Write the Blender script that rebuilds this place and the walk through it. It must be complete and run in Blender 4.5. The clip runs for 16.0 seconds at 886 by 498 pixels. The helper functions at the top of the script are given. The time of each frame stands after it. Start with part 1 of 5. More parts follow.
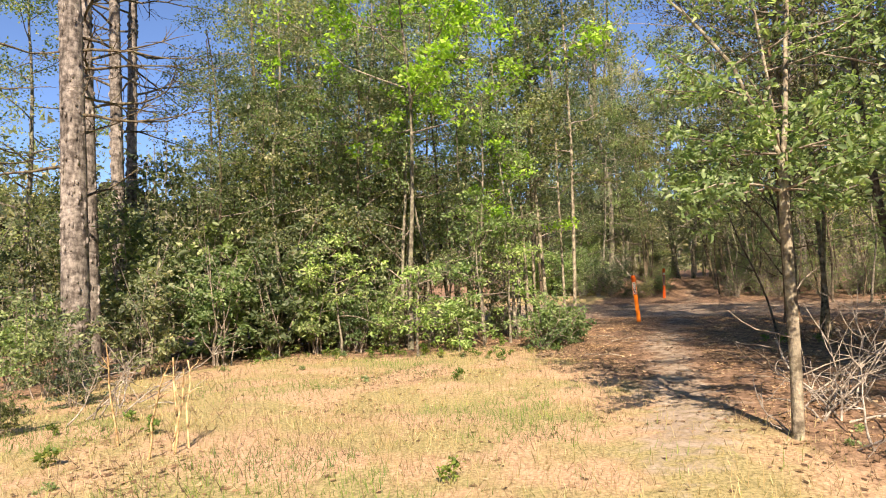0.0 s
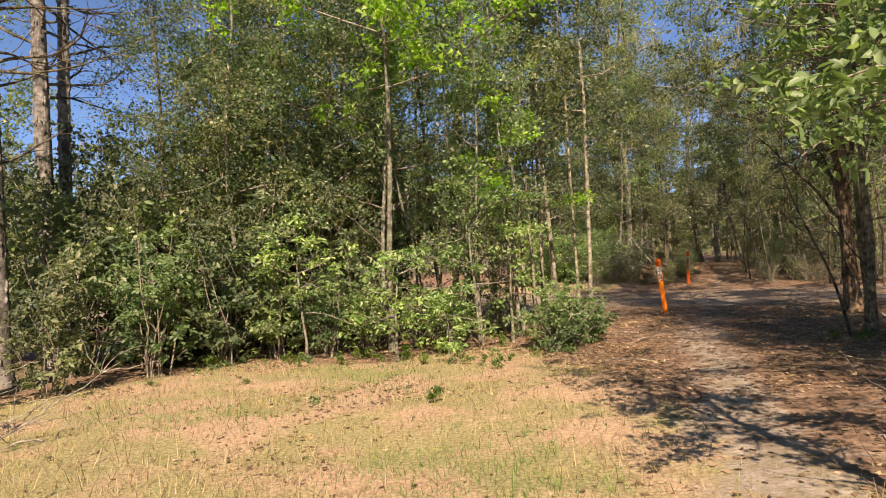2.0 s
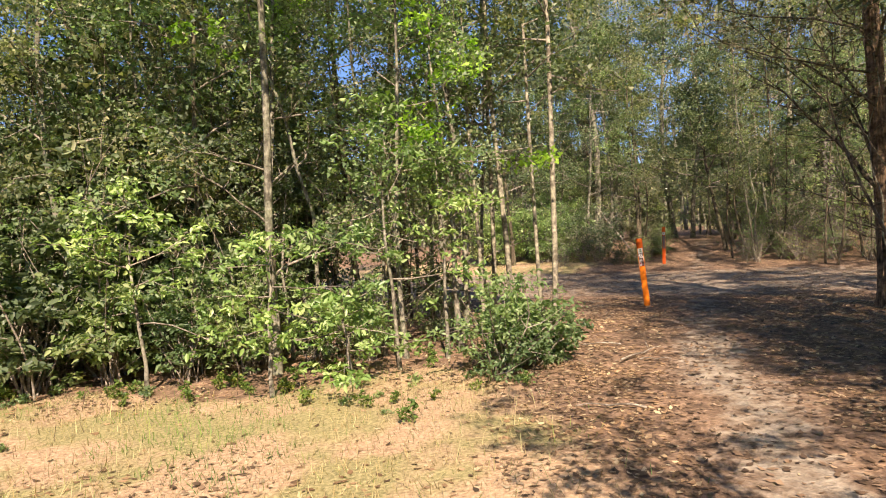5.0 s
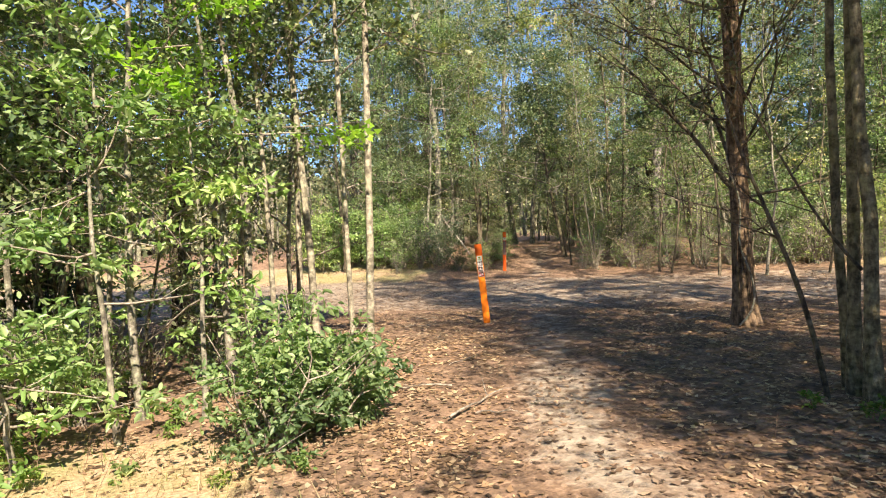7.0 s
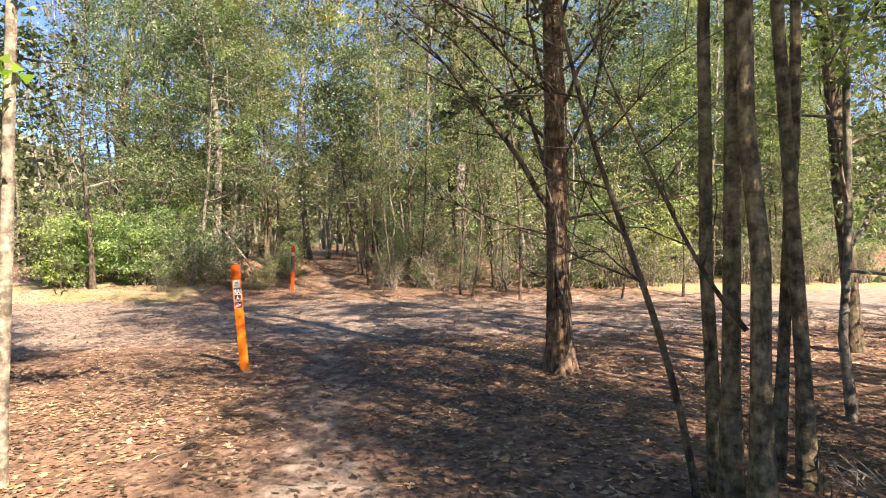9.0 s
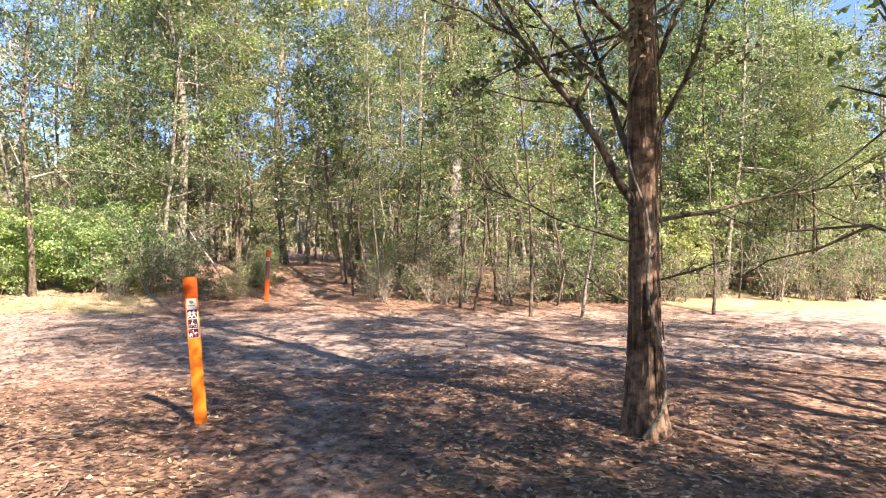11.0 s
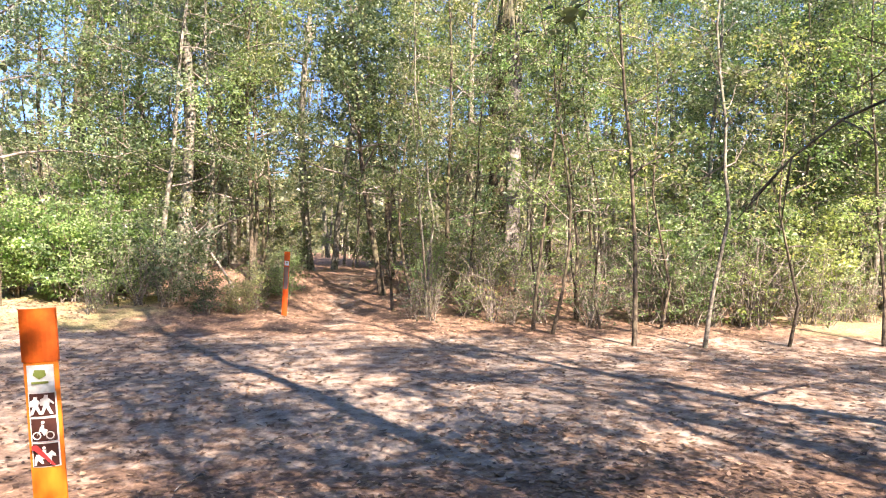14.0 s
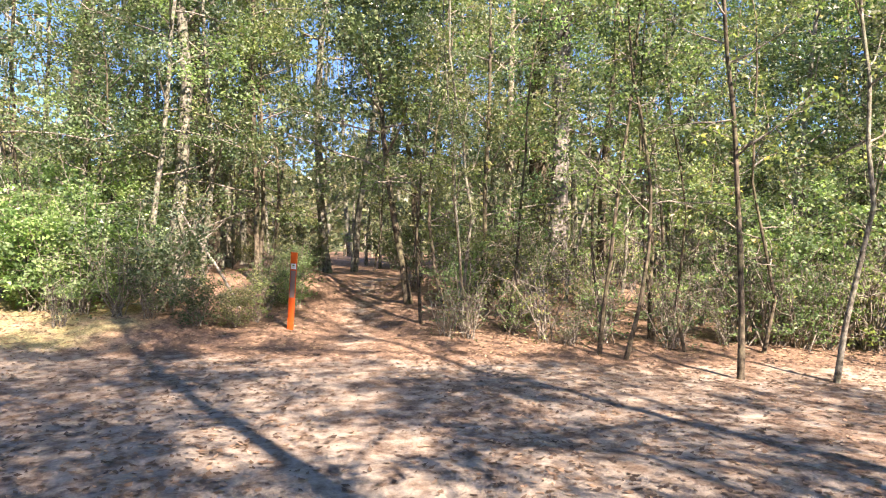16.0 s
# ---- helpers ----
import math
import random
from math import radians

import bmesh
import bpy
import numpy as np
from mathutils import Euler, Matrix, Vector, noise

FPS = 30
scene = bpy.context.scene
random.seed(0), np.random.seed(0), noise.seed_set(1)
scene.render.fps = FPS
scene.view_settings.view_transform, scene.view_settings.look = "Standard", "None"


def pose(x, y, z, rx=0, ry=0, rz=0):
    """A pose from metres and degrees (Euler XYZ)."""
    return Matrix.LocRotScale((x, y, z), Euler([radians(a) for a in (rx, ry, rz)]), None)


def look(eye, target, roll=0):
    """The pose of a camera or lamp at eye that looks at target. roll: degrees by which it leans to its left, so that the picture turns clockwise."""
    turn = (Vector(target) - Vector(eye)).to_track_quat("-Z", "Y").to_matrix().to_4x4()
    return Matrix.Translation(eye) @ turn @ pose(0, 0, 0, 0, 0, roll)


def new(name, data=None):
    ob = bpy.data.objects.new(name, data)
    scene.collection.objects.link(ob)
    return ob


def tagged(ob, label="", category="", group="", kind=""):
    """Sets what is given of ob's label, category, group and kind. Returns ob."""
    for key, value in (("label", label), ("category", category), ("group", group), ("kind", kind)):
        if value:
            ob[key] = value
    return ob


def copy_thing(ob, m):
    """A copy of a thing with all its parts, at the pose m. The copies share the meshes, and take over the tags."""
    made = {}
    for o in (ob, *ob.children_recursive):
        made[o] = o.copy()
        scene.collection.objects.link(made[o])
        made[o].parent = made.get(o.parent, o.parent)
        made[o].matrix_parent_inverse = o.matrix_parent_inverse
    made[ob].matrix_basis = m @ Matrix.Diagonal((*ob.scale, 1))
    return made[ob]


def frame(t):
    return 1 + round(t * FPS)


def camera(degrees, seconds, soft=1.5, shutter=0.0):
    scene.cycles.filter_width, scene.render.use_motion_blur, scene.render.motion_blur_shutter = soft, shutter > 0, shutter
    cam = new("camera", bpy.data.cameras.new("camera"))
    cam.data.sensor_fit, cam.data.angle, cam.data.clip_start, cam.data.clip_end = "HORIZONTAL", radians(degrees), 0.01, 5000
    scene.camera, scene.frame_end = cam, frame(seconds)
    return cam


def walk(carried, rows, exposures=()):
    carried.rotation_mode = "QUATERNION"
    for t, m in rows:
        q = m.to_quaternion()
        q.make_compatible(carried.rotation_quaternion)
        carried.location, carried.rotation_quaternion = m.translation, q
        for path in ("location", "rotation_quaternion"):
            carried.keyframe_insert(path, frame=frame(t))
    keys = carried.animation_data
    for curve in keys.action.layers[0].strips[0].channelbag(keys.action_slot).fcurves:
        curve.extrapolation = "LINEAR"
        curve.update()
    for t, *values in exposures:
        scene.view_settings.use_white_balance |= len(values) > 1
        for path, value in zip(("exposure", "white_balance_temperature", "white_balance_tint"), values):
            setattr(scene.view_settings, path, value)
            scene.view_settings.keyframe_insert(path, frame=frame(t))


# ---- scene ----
cam = camera(70.1, 16.0, soft=1.1)
METRES, EYE, TILT, LEAN, TURN = 17.2, 1.5, 1.78, 2.3, 0.0
ROWS = [
    (0.0, 0.0, 0.0, 0.0, -0.0, 0.95, -0.03),
    (0.5, 0.0015, 0.0293, -0.0026, 0.42, 0.49, 0.04),
    (1.0, 0.0115, 0.0613, -0.0055, 0.69, -0.07, 0.21),
    (1.5, 0.018, 0.0962, -0.0058, 0.84, 0.05, 0.67),
    (2.0, 0.0249, 0.1297, -0.0053, 1.14, -0.1, 0.9),
    (2.5, 0.0269, 0.1597, -0.0043, 1.71, -0.15, 1.24),
    (3.0, 0.0328, 0.1904, -0.0039, 1.8, -0.73, 1.29),
    (5.5, 0.0713, 0.3361, -0.0023, -5.44, -2.59, 0.68),
    (6.0, 0.0825, 0.3671, -0.0028, -10.28, -2.14, -0.0),
    (6.5, 0.0963, 0.3962, -0.004, -13.21, -2.15, 0.06),
    (7.0, 0.1063, 0.4259, -0.0059, -15.73, -2.31, -0.06),
    (7.5, 0.1233, 0.4526, -0.0058, -16.56, -2.1, -0.05),
    (8.0, 0.1366, 0.4796, -0.0047, -22.17, -1.88, 0.03),
    (8.5, 0.1556, 0.5042, -0.0032, -31.08, -1.35, -1.43),
    (11.0, 0.2095, 0.6409, -0.0033, -35.54, -0.18, -3.23),
    (11.5, 0.2202, 0.6699, -0.0043, -34.98, 0.08, -3.3),
    (12.0, 0.235, 0.6985, -0.0047, -34.97, 0.22, -3.42),
    (12.5, 0.246, 0.7281, -0.0065, -34.79, 0.21, -3.61),
    (13.0, 0.2589, 0.7566, -0.0077, -34.01, 0.34, -3.64),
    (13.5, 0.2699, 0.7875, -0.0086, -33.59, 0.29, -3.9),
    (14.0, 0.2842, 0.816, -0.0088, -33.13, 0.2, -3.9),
    (14.5, 0.2963, 0.8453, -0.008, -32.46, 0.23, -3.93),
    (15.0, 0.3112, 0.8722, -0.009, -31.76, 0.22, -4.06),
    (15.5, 0.3257, 0.9011, -0.0075, -31.18, 0.16, -4.04),
    (16.0, 0.341, 0.9297, -0.0072, -30.95, -0.11, -4.08),
]
walk(cam, [(t, pose(0, 0, EYE, TILT, LEAN, TURN) @ pose(METRES * x, METRES * y, METRES * z, 90 + pitch, roll, yaw)) for t, x, y, z, yaw, pitch, roll in ROWS], [(0.0, 1.28, 7350, 19), (1.5, 0.90, 7450, 19), (3.0, 0.91, 7450, 19), (5.5, 1.32, 7000, 18), (7.0, 1.58, 6850, 12), (8.5, 1.70, 6900, 20), (11.0, 2.15, 6550, 28), (13.0, 2.30, 6500, 27), (14.0, 2.30, 6550, 25), (16.0, 2.12, 6550, 21)])

# ---- light ----
SUN_EL, SUN_ROT = radians(43), radians(177)
world = bpy.data.worlds.new("sky")
scene.world = world
world.use_nodes = True
wn = world.node_tree.nodes
sky = wn.new("ShaderNodeTexSky")
sky.sky_type = "NISHITA"
sky.sun_disc = False
sky.sun_elevation, sky.sun_rotation = SUN_EL, SUN_ROT
sky.ozone_density, sky.air_density, sky.dust_density = 8.0, 0.75, 0.0
world.node_tree.links.new(sky.outputs[0], wn["Background"].inputs[0])
wn["Background"].inputs[1].default_value = 0.092
sun_data = bpy.data.lights.new("sun", "SUN")
sun_data.energy, sun_data.angle, sun_data.color = 5.0, radians(0.55), (1.0, 0.88, 0.70)
sun = new("sun", sun_data)
sun_way = Vector((math.sin(SUN_ROT) * math.cos(SUN_EL), math.cos(SUN_ROT) * math.cos(SUN_EL), math.sin(SUN_EL)))
sun.matrix_world = look(sun_way * 60, (0, 0, 0))

# ---- materials ----
def material(name, rough=0.8):
    m = bpy.data.materials.new(name)
    m.use_nodes = True
    nt = m.node_tree
    b = nt.nodes["Principled BSDF"]
    b.inputs["Roughness"].default_value = rough
    b.inputs["Specular IOR Level"].default_value = 0.3
    return m, nt, b


def node(nt, kind, **values):
    n = nt.nodes.new(kind)
    for key, value in values.items():
        n.inputs[key].default_value = value
    return n


def ramp(nt, source, stops):
    r = nt.nodes.new("ShaderNodeValToRGB")
    e = r.color_ramp.elements
    while len(e) < len(stops):
        e.new(0.5)
    for el, (p, c) in zip(e, stops):
        el.position, el.color = p, (*c, 1)
    nt.links.new(source, r.inputs[0])
    return r.outputs[0]


def mix(nt, fac, a, b, how="MIX"):
    n = nt.nodes.new("ShaderNodeMix")
    n.data_type, n.blend_type = "RGBA", how
    for sock, v in ((n.inputs[0], fac), (n.inputs[6], a), (n.inputs[7], b)):
        if isinstance(v, bpy.types.NodeSocket):
            nt.links.new(v, sock)
        else:
            sock.default_value = v if not isinstance(v, tuple) else (*v, 1)
    return n.outputs[2]


def noise_of(nt, scale, detail=4, stretch=(1, 1, 1), world_space=True, rough=0.6):
    if world_space:
        src = nt.nodes.new("ShaderNodeNewGeometry").outputs["Position"]
    else:
        src = nt.nodes.new("ShaderNodeTexCoord").outputs["Object"]
    mp = nt.nodes.new("ShaderNodeMapping")
    mp.inputs["Scale"].default_value = stretch
    nt.links.new(src, mp.inputs[0])
    n = node(nt, "ShaderNodeTexNoise", Scale=scale, Detail=detail, Roughness=rough)
    nt.links.new(mp.outputs[0], n.inputs["Vector"])
    return n.outputs[0]


def bump(nt, bsdf, height, strength=0.5, distance=0.02):
    b = node(nt, "ShaderNodeBump", Strength=strength, Distance=distance)
    nt.links.new(height, b.inputs["Height"])
    nt.links.new(b.outputs[0], bsdf.inputs["Normal"])


def bark(name, dark, light, scale=26, stretch=(1, 1, 0.16), moss=None):
    m, nt, b = material(name, 0.9)
    n1 = noise_of(nt, scale, 6, stretch, False)
    n2 = noise_of(nt, 3.0, 3, (1, 1, 0.6), False)
    col = ramp(nt, n1, [(0.34, dark), (0.5, tuple((p + q) / 2 for p, q in zip(dark, light))), (0.66, light)])
    pale = ramp(nt, n2, [(0.45, (0, 0, 0)), (0.62, (1, 1, 1))])
    col = mix(nt, pale, col, mix(nt, 0.5, col, moss or tuple(min(1, v * 1.35) for v in light)))
    spots = noise_of(nt, 9.0, 5, (1, 1, 1.4), False, 0.7)
    col = mix(nt, 1.0, col, ramp(nt, spots, [(0.40, (0.42, 0.40, 0.38)), (0.5, (0.85, 0.85, 0.84)), (0.62, (1.25, 1.27, 1.22))]), "MULTIPLY")
    nt.links.new(col, b.inputs["Base Color"])
    bump(nt, b, n1, 0.9, 0.02)
    return m


def foliage(name, stops, rough=0.42, through_light=0.36, glow=1.7):
    """Leaves: a colour of its own for each leaf, and light that comes through."""
    m, nt, b = material(name, rough)
    geo = nt.nodes.new("ShaderNodeNewGeometry")
    col = ramp(nt, geo.outputs["Random Per Island"], stops)
    big = noise_of(nt, 0.9, 2)
    col = mix(nt, 0.55, col, mix(nt, 1.0, col, ramp(nt, big, [(0.35, (0.45, 0.5, 0.5)), (0.65, (1.5, 1.4, 1.1))]), "MULTIPLY"))
    own = nt.nodes.new("ShaderNodeObjectInfo")
    col = mix(nt, 1.0, col, ramp(nt, own.outputs["Random"], [(0.0, (0.72, 0.80, 0.80)), (0.35, (0.96, 1.04, 1.0)), (0.65, (1.20, 1.08, 0.92)), (1.0, (1.12, 1.22, 1.28))]), "MULTIPLY")
    nt.links.new(col, b.inputs["Base Color"])
    b.inputs["Specular IOR Level"].default_value = 0.5
    t = nt.nodes.new("ShaderNodeBsdfTranslucent")
    nt.links.new(mix(nt, 1.0, col, (glow * 0.92, glow * 1.08, glow * 0.52), "MULTIPLY"), t.inputs[0])
    ms = nt.nodes.new("ShaderNodeMixShader")
    ms.inputs[0].default_value = through_light
    nt.links.new(b.outputs[0], ms.inputs[1])
    nt.links.new(t.outputs[0], ms.inputs[2])
    nt.links.new(ms.outputs[0], nt.nodes["Material Output"].inputs[0])
    return m


BARK_PINE = bark("pine_bark", (0.055, 0.048, 0.043), (0.29, 0.262, 0.243), 16, (1, 1, 0.35))
BARK_CEDAR = bark("cedar_bark", (0.055, 0.036, 0.023), (0.30, 0.205, 0.135), 30, (1, 1, 0.08))
BARK_GREY = bark("grey_bark", (0.10, 0.09, 0.075), (0.36, 0.33, 0.27), 22, (1, 1, 0.5), (0.22, 0.24, 0.15))
BARK_PALE = bark("pale_bark", (0.16, 0.14, 0.11), (0.42, 0.37, 0.29), 24, (1, 1, 0.6), (0.30, 0.30, 0.21))
BARK_DARK = bark("dark_bark", (0.05, 0.040, 0.030), (0.20, 0.16, 0.115), 24, (1, 1, 0.3), (0.16, 0.16, 0.085))
BARK_MOSS = bark("mossy_bark", (0.075, 0.062, 0.038), (0.31, 0.26, 0.165), 26, (1, 1, 0.4), (0.20, 0.20, 0.08))
TWIG = bark("twig_bark", (0.14, 0.12, 0.10), (0.38, 0.33, 0.28), 40, (1, 1, 1))
DEADWOOD = bark("dead_wood", (0.17, 0.15, 0.13), (0.42, 0.375, 0.33), 30, (1, 1, 0.4))
STRAW = bark("straw", (0.42, 0.27, 0.13), (0.70, 0.52, 0.30), 30, (1, 1, 0.3))
LEAF_EVER = foliage("evergreen_leaves", [(0.0, (0.062, 0.086, 0.050)), (0.5, (0.128, 0.168, 0.092)), (0.85, (0.21, 0.245, 0.145)), (1.0, (0.30, 0.31, 0.21))], 0.48)
LEAF_OLIVE = foliage("olive_leaves", [(0.0, (0.074, 0.092, 0.060)), (0.5, (0.143, 0.185, 0.118)), (0.85, (0.235, 0.265, 0.18)), (1.0, (0.33, 0.31, 0.23))], 0.5)
LEAF_LIME = foliage("lime_leaves", [(0.0, (0.13, 0.24, 0.03)), (0.6, (0.25, 0.42, 0.06)), (1.0, (0.40, 0.55, 0.12))], 0.5, 0.45)
LEAF_FRESH = foliage("fresh_leaves", [(0.0, (0.10, 0.155, 0.070)), (0.6, (0.205, 0.28, 0.140)), (1.0, (0.33, 0.39, 0.23))], 0.48, 0.4)
LEAF_BRIGHT = foliage("bright_leaves", [(0.0, (0.12, 0.20, 0.06)), (0.6, (0.25, 0.36, 0.13)), (1.0, (0.46, 0.52, 0.28))], 0.38, 0.3)
LEAF_HOLLY = foliage("holly_leaves", [(0.0, (0.040, 0.070, 0.040)), (0.6, (0.085, 0.130, 0.068)), (1.0, (0.20, 0.25, 0.15))], 0.32, 0.15)
LEAF_PALE = foliage("pale_leaves", [(0.0, (0.145, 0.20, 0.10)), (0.6, (0.26, 0.33, 0.19)), (1.0, (0.38, 0.42, 0.26))], 0.5, 0.35)
LEAF_DUSK = foliage("dark_leaves", [(0.0, (0.040, 0.055, 0.031)), (0.6, (0.080, 0.105, 0.053)), (1.0, (0.19, 0.19, 0.112))], 0.5)
LEAF_CEDAR = foliage("cedar_sprays", [(0.0, (0.06, 0.07, 0.044)), (0.6, (0.13, 0.13, 0.081)), (1.0, (0.24, 0.20, 0.150))], 0.7, 0.25)
LEAF_AUTUMN = foliage("yellowing_leaves", [(0.0, (0.105, 0.14, 0.070)), (0.5, (0.20, 0.245, 0.125)), (0.85, (0.34, 0.36, 0.20)), (1.0, (0.44, 0.32, 0.18))], 0.5, 0.4)
MOSS = foliage("hanging_moss", [(0.0, (0.20, 0.20, 0.17)), (0.6, (0.32, 0.31, 0.27)), (1.0, (0.44, 0.43, 0.39))], 0.9, 0.4, 1.1)
NEEDLE = foliage("pine_needles", [(0.0, (0.09, 0.14, 0.050)), (0.6, (0.18, 0.25, 0.088)), (1.0, (0.32, 0.32, 0.163))], 0.5, 0.3)
LITTER = foliage("fallen_leaves", [(0.0, (0.055, 0.035, 0.025)), (0.3, (0.155, 0.088, 0.056)), (0.7, (0.34, 0.205, 0.135)), (1.0, (0.55, 0.41, 0.30))], 0.75, 0.1, 1.0)
LITTER_GREY = foliage("weathered_fallen_leaves", [(0.0, (0.055, 0.037, 0.030)), (0.4, (0.12, 0.082, 0.064)), (0.75, (0.22, 0.155, 0.125)), (1.0, (0.38, 0.29, 0.24))], 0.75, 0.1, 1.0)
GRASS_DRY = foliage("dry_grass", [(0.0, (0.24, 0.165, 0.10)), (0.45, (0.42, 0.30, 0.185)), (0.78, (0.56, 0.43, 0.28)), (0.92, (0.24, 0.24, 0.09)), (1.0, (0.15, 0.20, 0.05))], 0.7, 0.3, 1.2)
GRASS_GREEN = foliage("green_weeds", [(0.0, (0.07, 0.13, 0.025)), (0.6, (0.14, 0.21, 0.05)), (1.0, (0.28, 0.30, 0.10))], 0.6, 0.35, 1.4)


def ground_material():
    m, nt, b = material("forest_floor", 0.95)
    def attr(name):
        a = nt.nodes.new("ShaderNodeAttribute")
        a.attribute_name = name
        return a.outputs["Fac"]
    fine, mid, wide = noise_of(nt, 34, 6), noise_of(nt, 5.5, 5), noise_of(nt, 0.9, 3)
    leafcell = nt.nodes.new("ShaderNodeTexVoronoi")
    leafcell.inputs["Scale"].default_value = 24
    warp = nt.nodes.new("ShaderNodeVectorMath")
    warp.operation = "MULTIPLY_ADD"
    wobble = node(nt, "ShaderNodeTexNoise", Scale=14, Detail=3)
    nt.links.new(wobble.outputs["Color"], warp.inputs[0])
    warp.inputs[1].default_value = (0.11, 0.11, 0.11)
    nt.links.new(nt.nodes.new("ShaderNodeNewGeometry").outputs["Position"], warp.inputs[2])
    nt.links.new(warp.outputs[0], leafcell.inputs["Vector"])
    sand = ramp(nt, mid, [(0.3, (0.185, 0.145, 0.111)), (0.5, (0.285, 0.235, 0.187)), (0.7, (0.40, 0.338, 0.274))])
    sand = mix(nt, 0.5, sand, mix(nt, 1.0, sand, ramp(nt, fine, [(0.3, (0.55, 0.53, 0.5)), (0.6, (1.2, 1.18, 1.15))]), "MULTIPLY"))
    humus = ramp(nt, leafcell.outputs["Color"], [(0.15, (0.110, 0.067, 0.045)), (0.5, (0.22, 0.138, 0.092)), (0.85, (0.36, 0.24, 0.165))])
    humus = mix(nt, 0.55, humus, ramp(nt, fine, [(0.3, (0.095, 0.06, 0.042)), (0.5, (0.21, 0.138, 0.094)), (0.7, (0.37, 0.26, 0.185))]))
    humus = mix(nt, 0.8, humus, mix(nt, 1.0, humus, ramp(nt, mid, [(0.32, (0.38, 0.37, 0.37)), (0.68, (1.5, 1.45, 1.4))]), "MULTIPLY"))
    straw = ramp(nt, fine, [(0.3, (0.25, 0.155, 0.095)), (0.5, (0.42, 0.285, 0.18)), (0.7, (0.56, 0.42, 0.29))])
    straw = mix(nt, ramp(nt, wide, [(0.43, (0, 0, 0)), (0.55, (0.95, 0.95, 0.95))]), straw, ramp(nt, fine, [(0.35, (0.16, 0.15, 0.065)), (0.65, (0.40, 0.34, 0.17))]))
    def broken(a, strength):
        add = nt.nodes.new("ShaderNodeMath")
        add.operation = "MULTIPLY_ADD"
        nt.links.new(mid, add.inputs[0])
        add.inputs[1].default_value = strength
        nt.links.new(a, add.inputs[2])
        return ramp(nt, add.outputs[0], [(0.5 * strength + 0.30, (0, 0, 0)), (0.5 * strength + 0.62, (1, 1, 1))])
    col = mix(nt, broken(attr("grass"), 0.7), humus, straw)
    col = mix(nt, broken(attr("trail"), 0.9), col, sand)
    nt.links.new(col, b.inputs["Base Color"])
    h = mix(nt, 0.5, fine, mid)
    bump(nt, b, h, 0.8, 0.04)
    return m


GROUND = ground_material()

# ---- the lie of the land ----
TRAIL = [(0.3, -3), (0.9, 2), (2.0, 5.5), (3.3, 9.5), (4.3, 12.5), (6.2, 16.8), (8.4, 21.5), (10.2, 26), (11.6, 28.6), (13.6, 30.4), (17.5, 31.5), (26, 31)]


def smooth(a, b, v):
    k = min(1.0, max(0.0, (v - a) / (b - a)))
    return k * k * (3 - 2 * k)


def seg_dist(x, y, pts):
    best = 1e9
    for (ax, ay), (bx, by) in zip(pts, pts[1:]):
        dx, dy = bx - ax, by - ay
        k = max(0.0, min(1.0, ((x - ax) * dx + (y - ay) * dy) / (dx * dx + dy * dy)))
        best = min(best, math.hypot(x - ax - k * dx, y - ay - k * dy))
    return best


def along(x, y):
    """Distance across the sand road's direction: the road lies between 18.5 and 25."""
    return 0.5 * x + 0.866 * y


def far_edge(x, y):
    return 25.2 - 0.07 * (0.866 * x - 0.5 * y)


def land(x, y):
    s, e = along(x, y), far_edge(x, y)
    z = 0.14 + 0.0134 * max(-20.0, min(30.0, x))
    z += (0.12 + 0.16 * smooth(-5.8, -7.6, 0.866 * x - 0.5 * y)) * smooth(e - 0.4, e + 0.8, s) * (1 - 0.7 * smooth(1.2, 0.2, seg_dist(x, y, TRAIL)))
    z += 0.62 * smooth(e + 0.8, e + 5.5, s)
    z -= 0.05 * smooth(17.2, 18.5, s) * (1 - smooth(e - 1.2, e - 0.2, s))
    z += 0.32 * math.exp(-((x - 10.0) ** 2 + (y - 28.9) ** 2) / 0.9) if 6 < x < 14 and 25 < y < 33 else 0.0
    near = smooth(60, 25, math.hypot(x - 5, y - 12))
    z += near * (0.05 * noise.noise((x * 0.5, y * 0.5, 3)) + 0.022 * noise.noise((x * 2.1, y * 2.1, 7)))
    return z


def clearing(x, y):
    """1 in the grassy clearing where the walk begins."""
    edge = 12.0 + 0.35 * math.sin(x * 1.7) - 0.18 * max(0.0, -2.5 - x) ** 2
    side = 3.2 - 0.13 * max(0.0, min(y, 13.0))
    return smooth(edge + 0.4, edge - 0.5, y) * smooth(side + 0.8, side - 0.8, x) * smooth(-7.5, -4.2, x)


# ---- building helpers ----
def mesh_of(name, verts, quads, mats, smooth_shade=False, index=None):
    me = bpy.data.meshes.new(name)
    verts = np.asarray(verts, dtype=np.float32).reshape(-1, 3)
    quads = np.asarray(quads, dtype=np.int32)
    me.vertices.add(len(verts))
    me.vertices.foreach_set("co", verts.ravel())
    me.loops.add(quads.size)
    me.loops.foreach_set("vertex_index", quads.ravel())
    me.polygons.add(len(quads))
    me.polygons.foreach_set("loop_start", np.arange(0, quads.size, quads.shape[1], dtype=np.int32))
    if index is not None:
        me.polygons.foreach_set("material_index", np.asarray(index, dtype=np.int32))
    for mt in (mats if isinstance(mats, (list, tuple)) else [mats]):
        me.materials.append(mt)
    if smooth_shade:
        me.polygons.foreach_set("use_smooth", np.ones(len(quads), dtype=bool))
    me.update(calc_edges=True)
    me.validate()
    return me


def part_mesh(name, me, parent, label=""):
    ob = new(name, me)
    ob.parent = parent
    return tagged(ob, label)


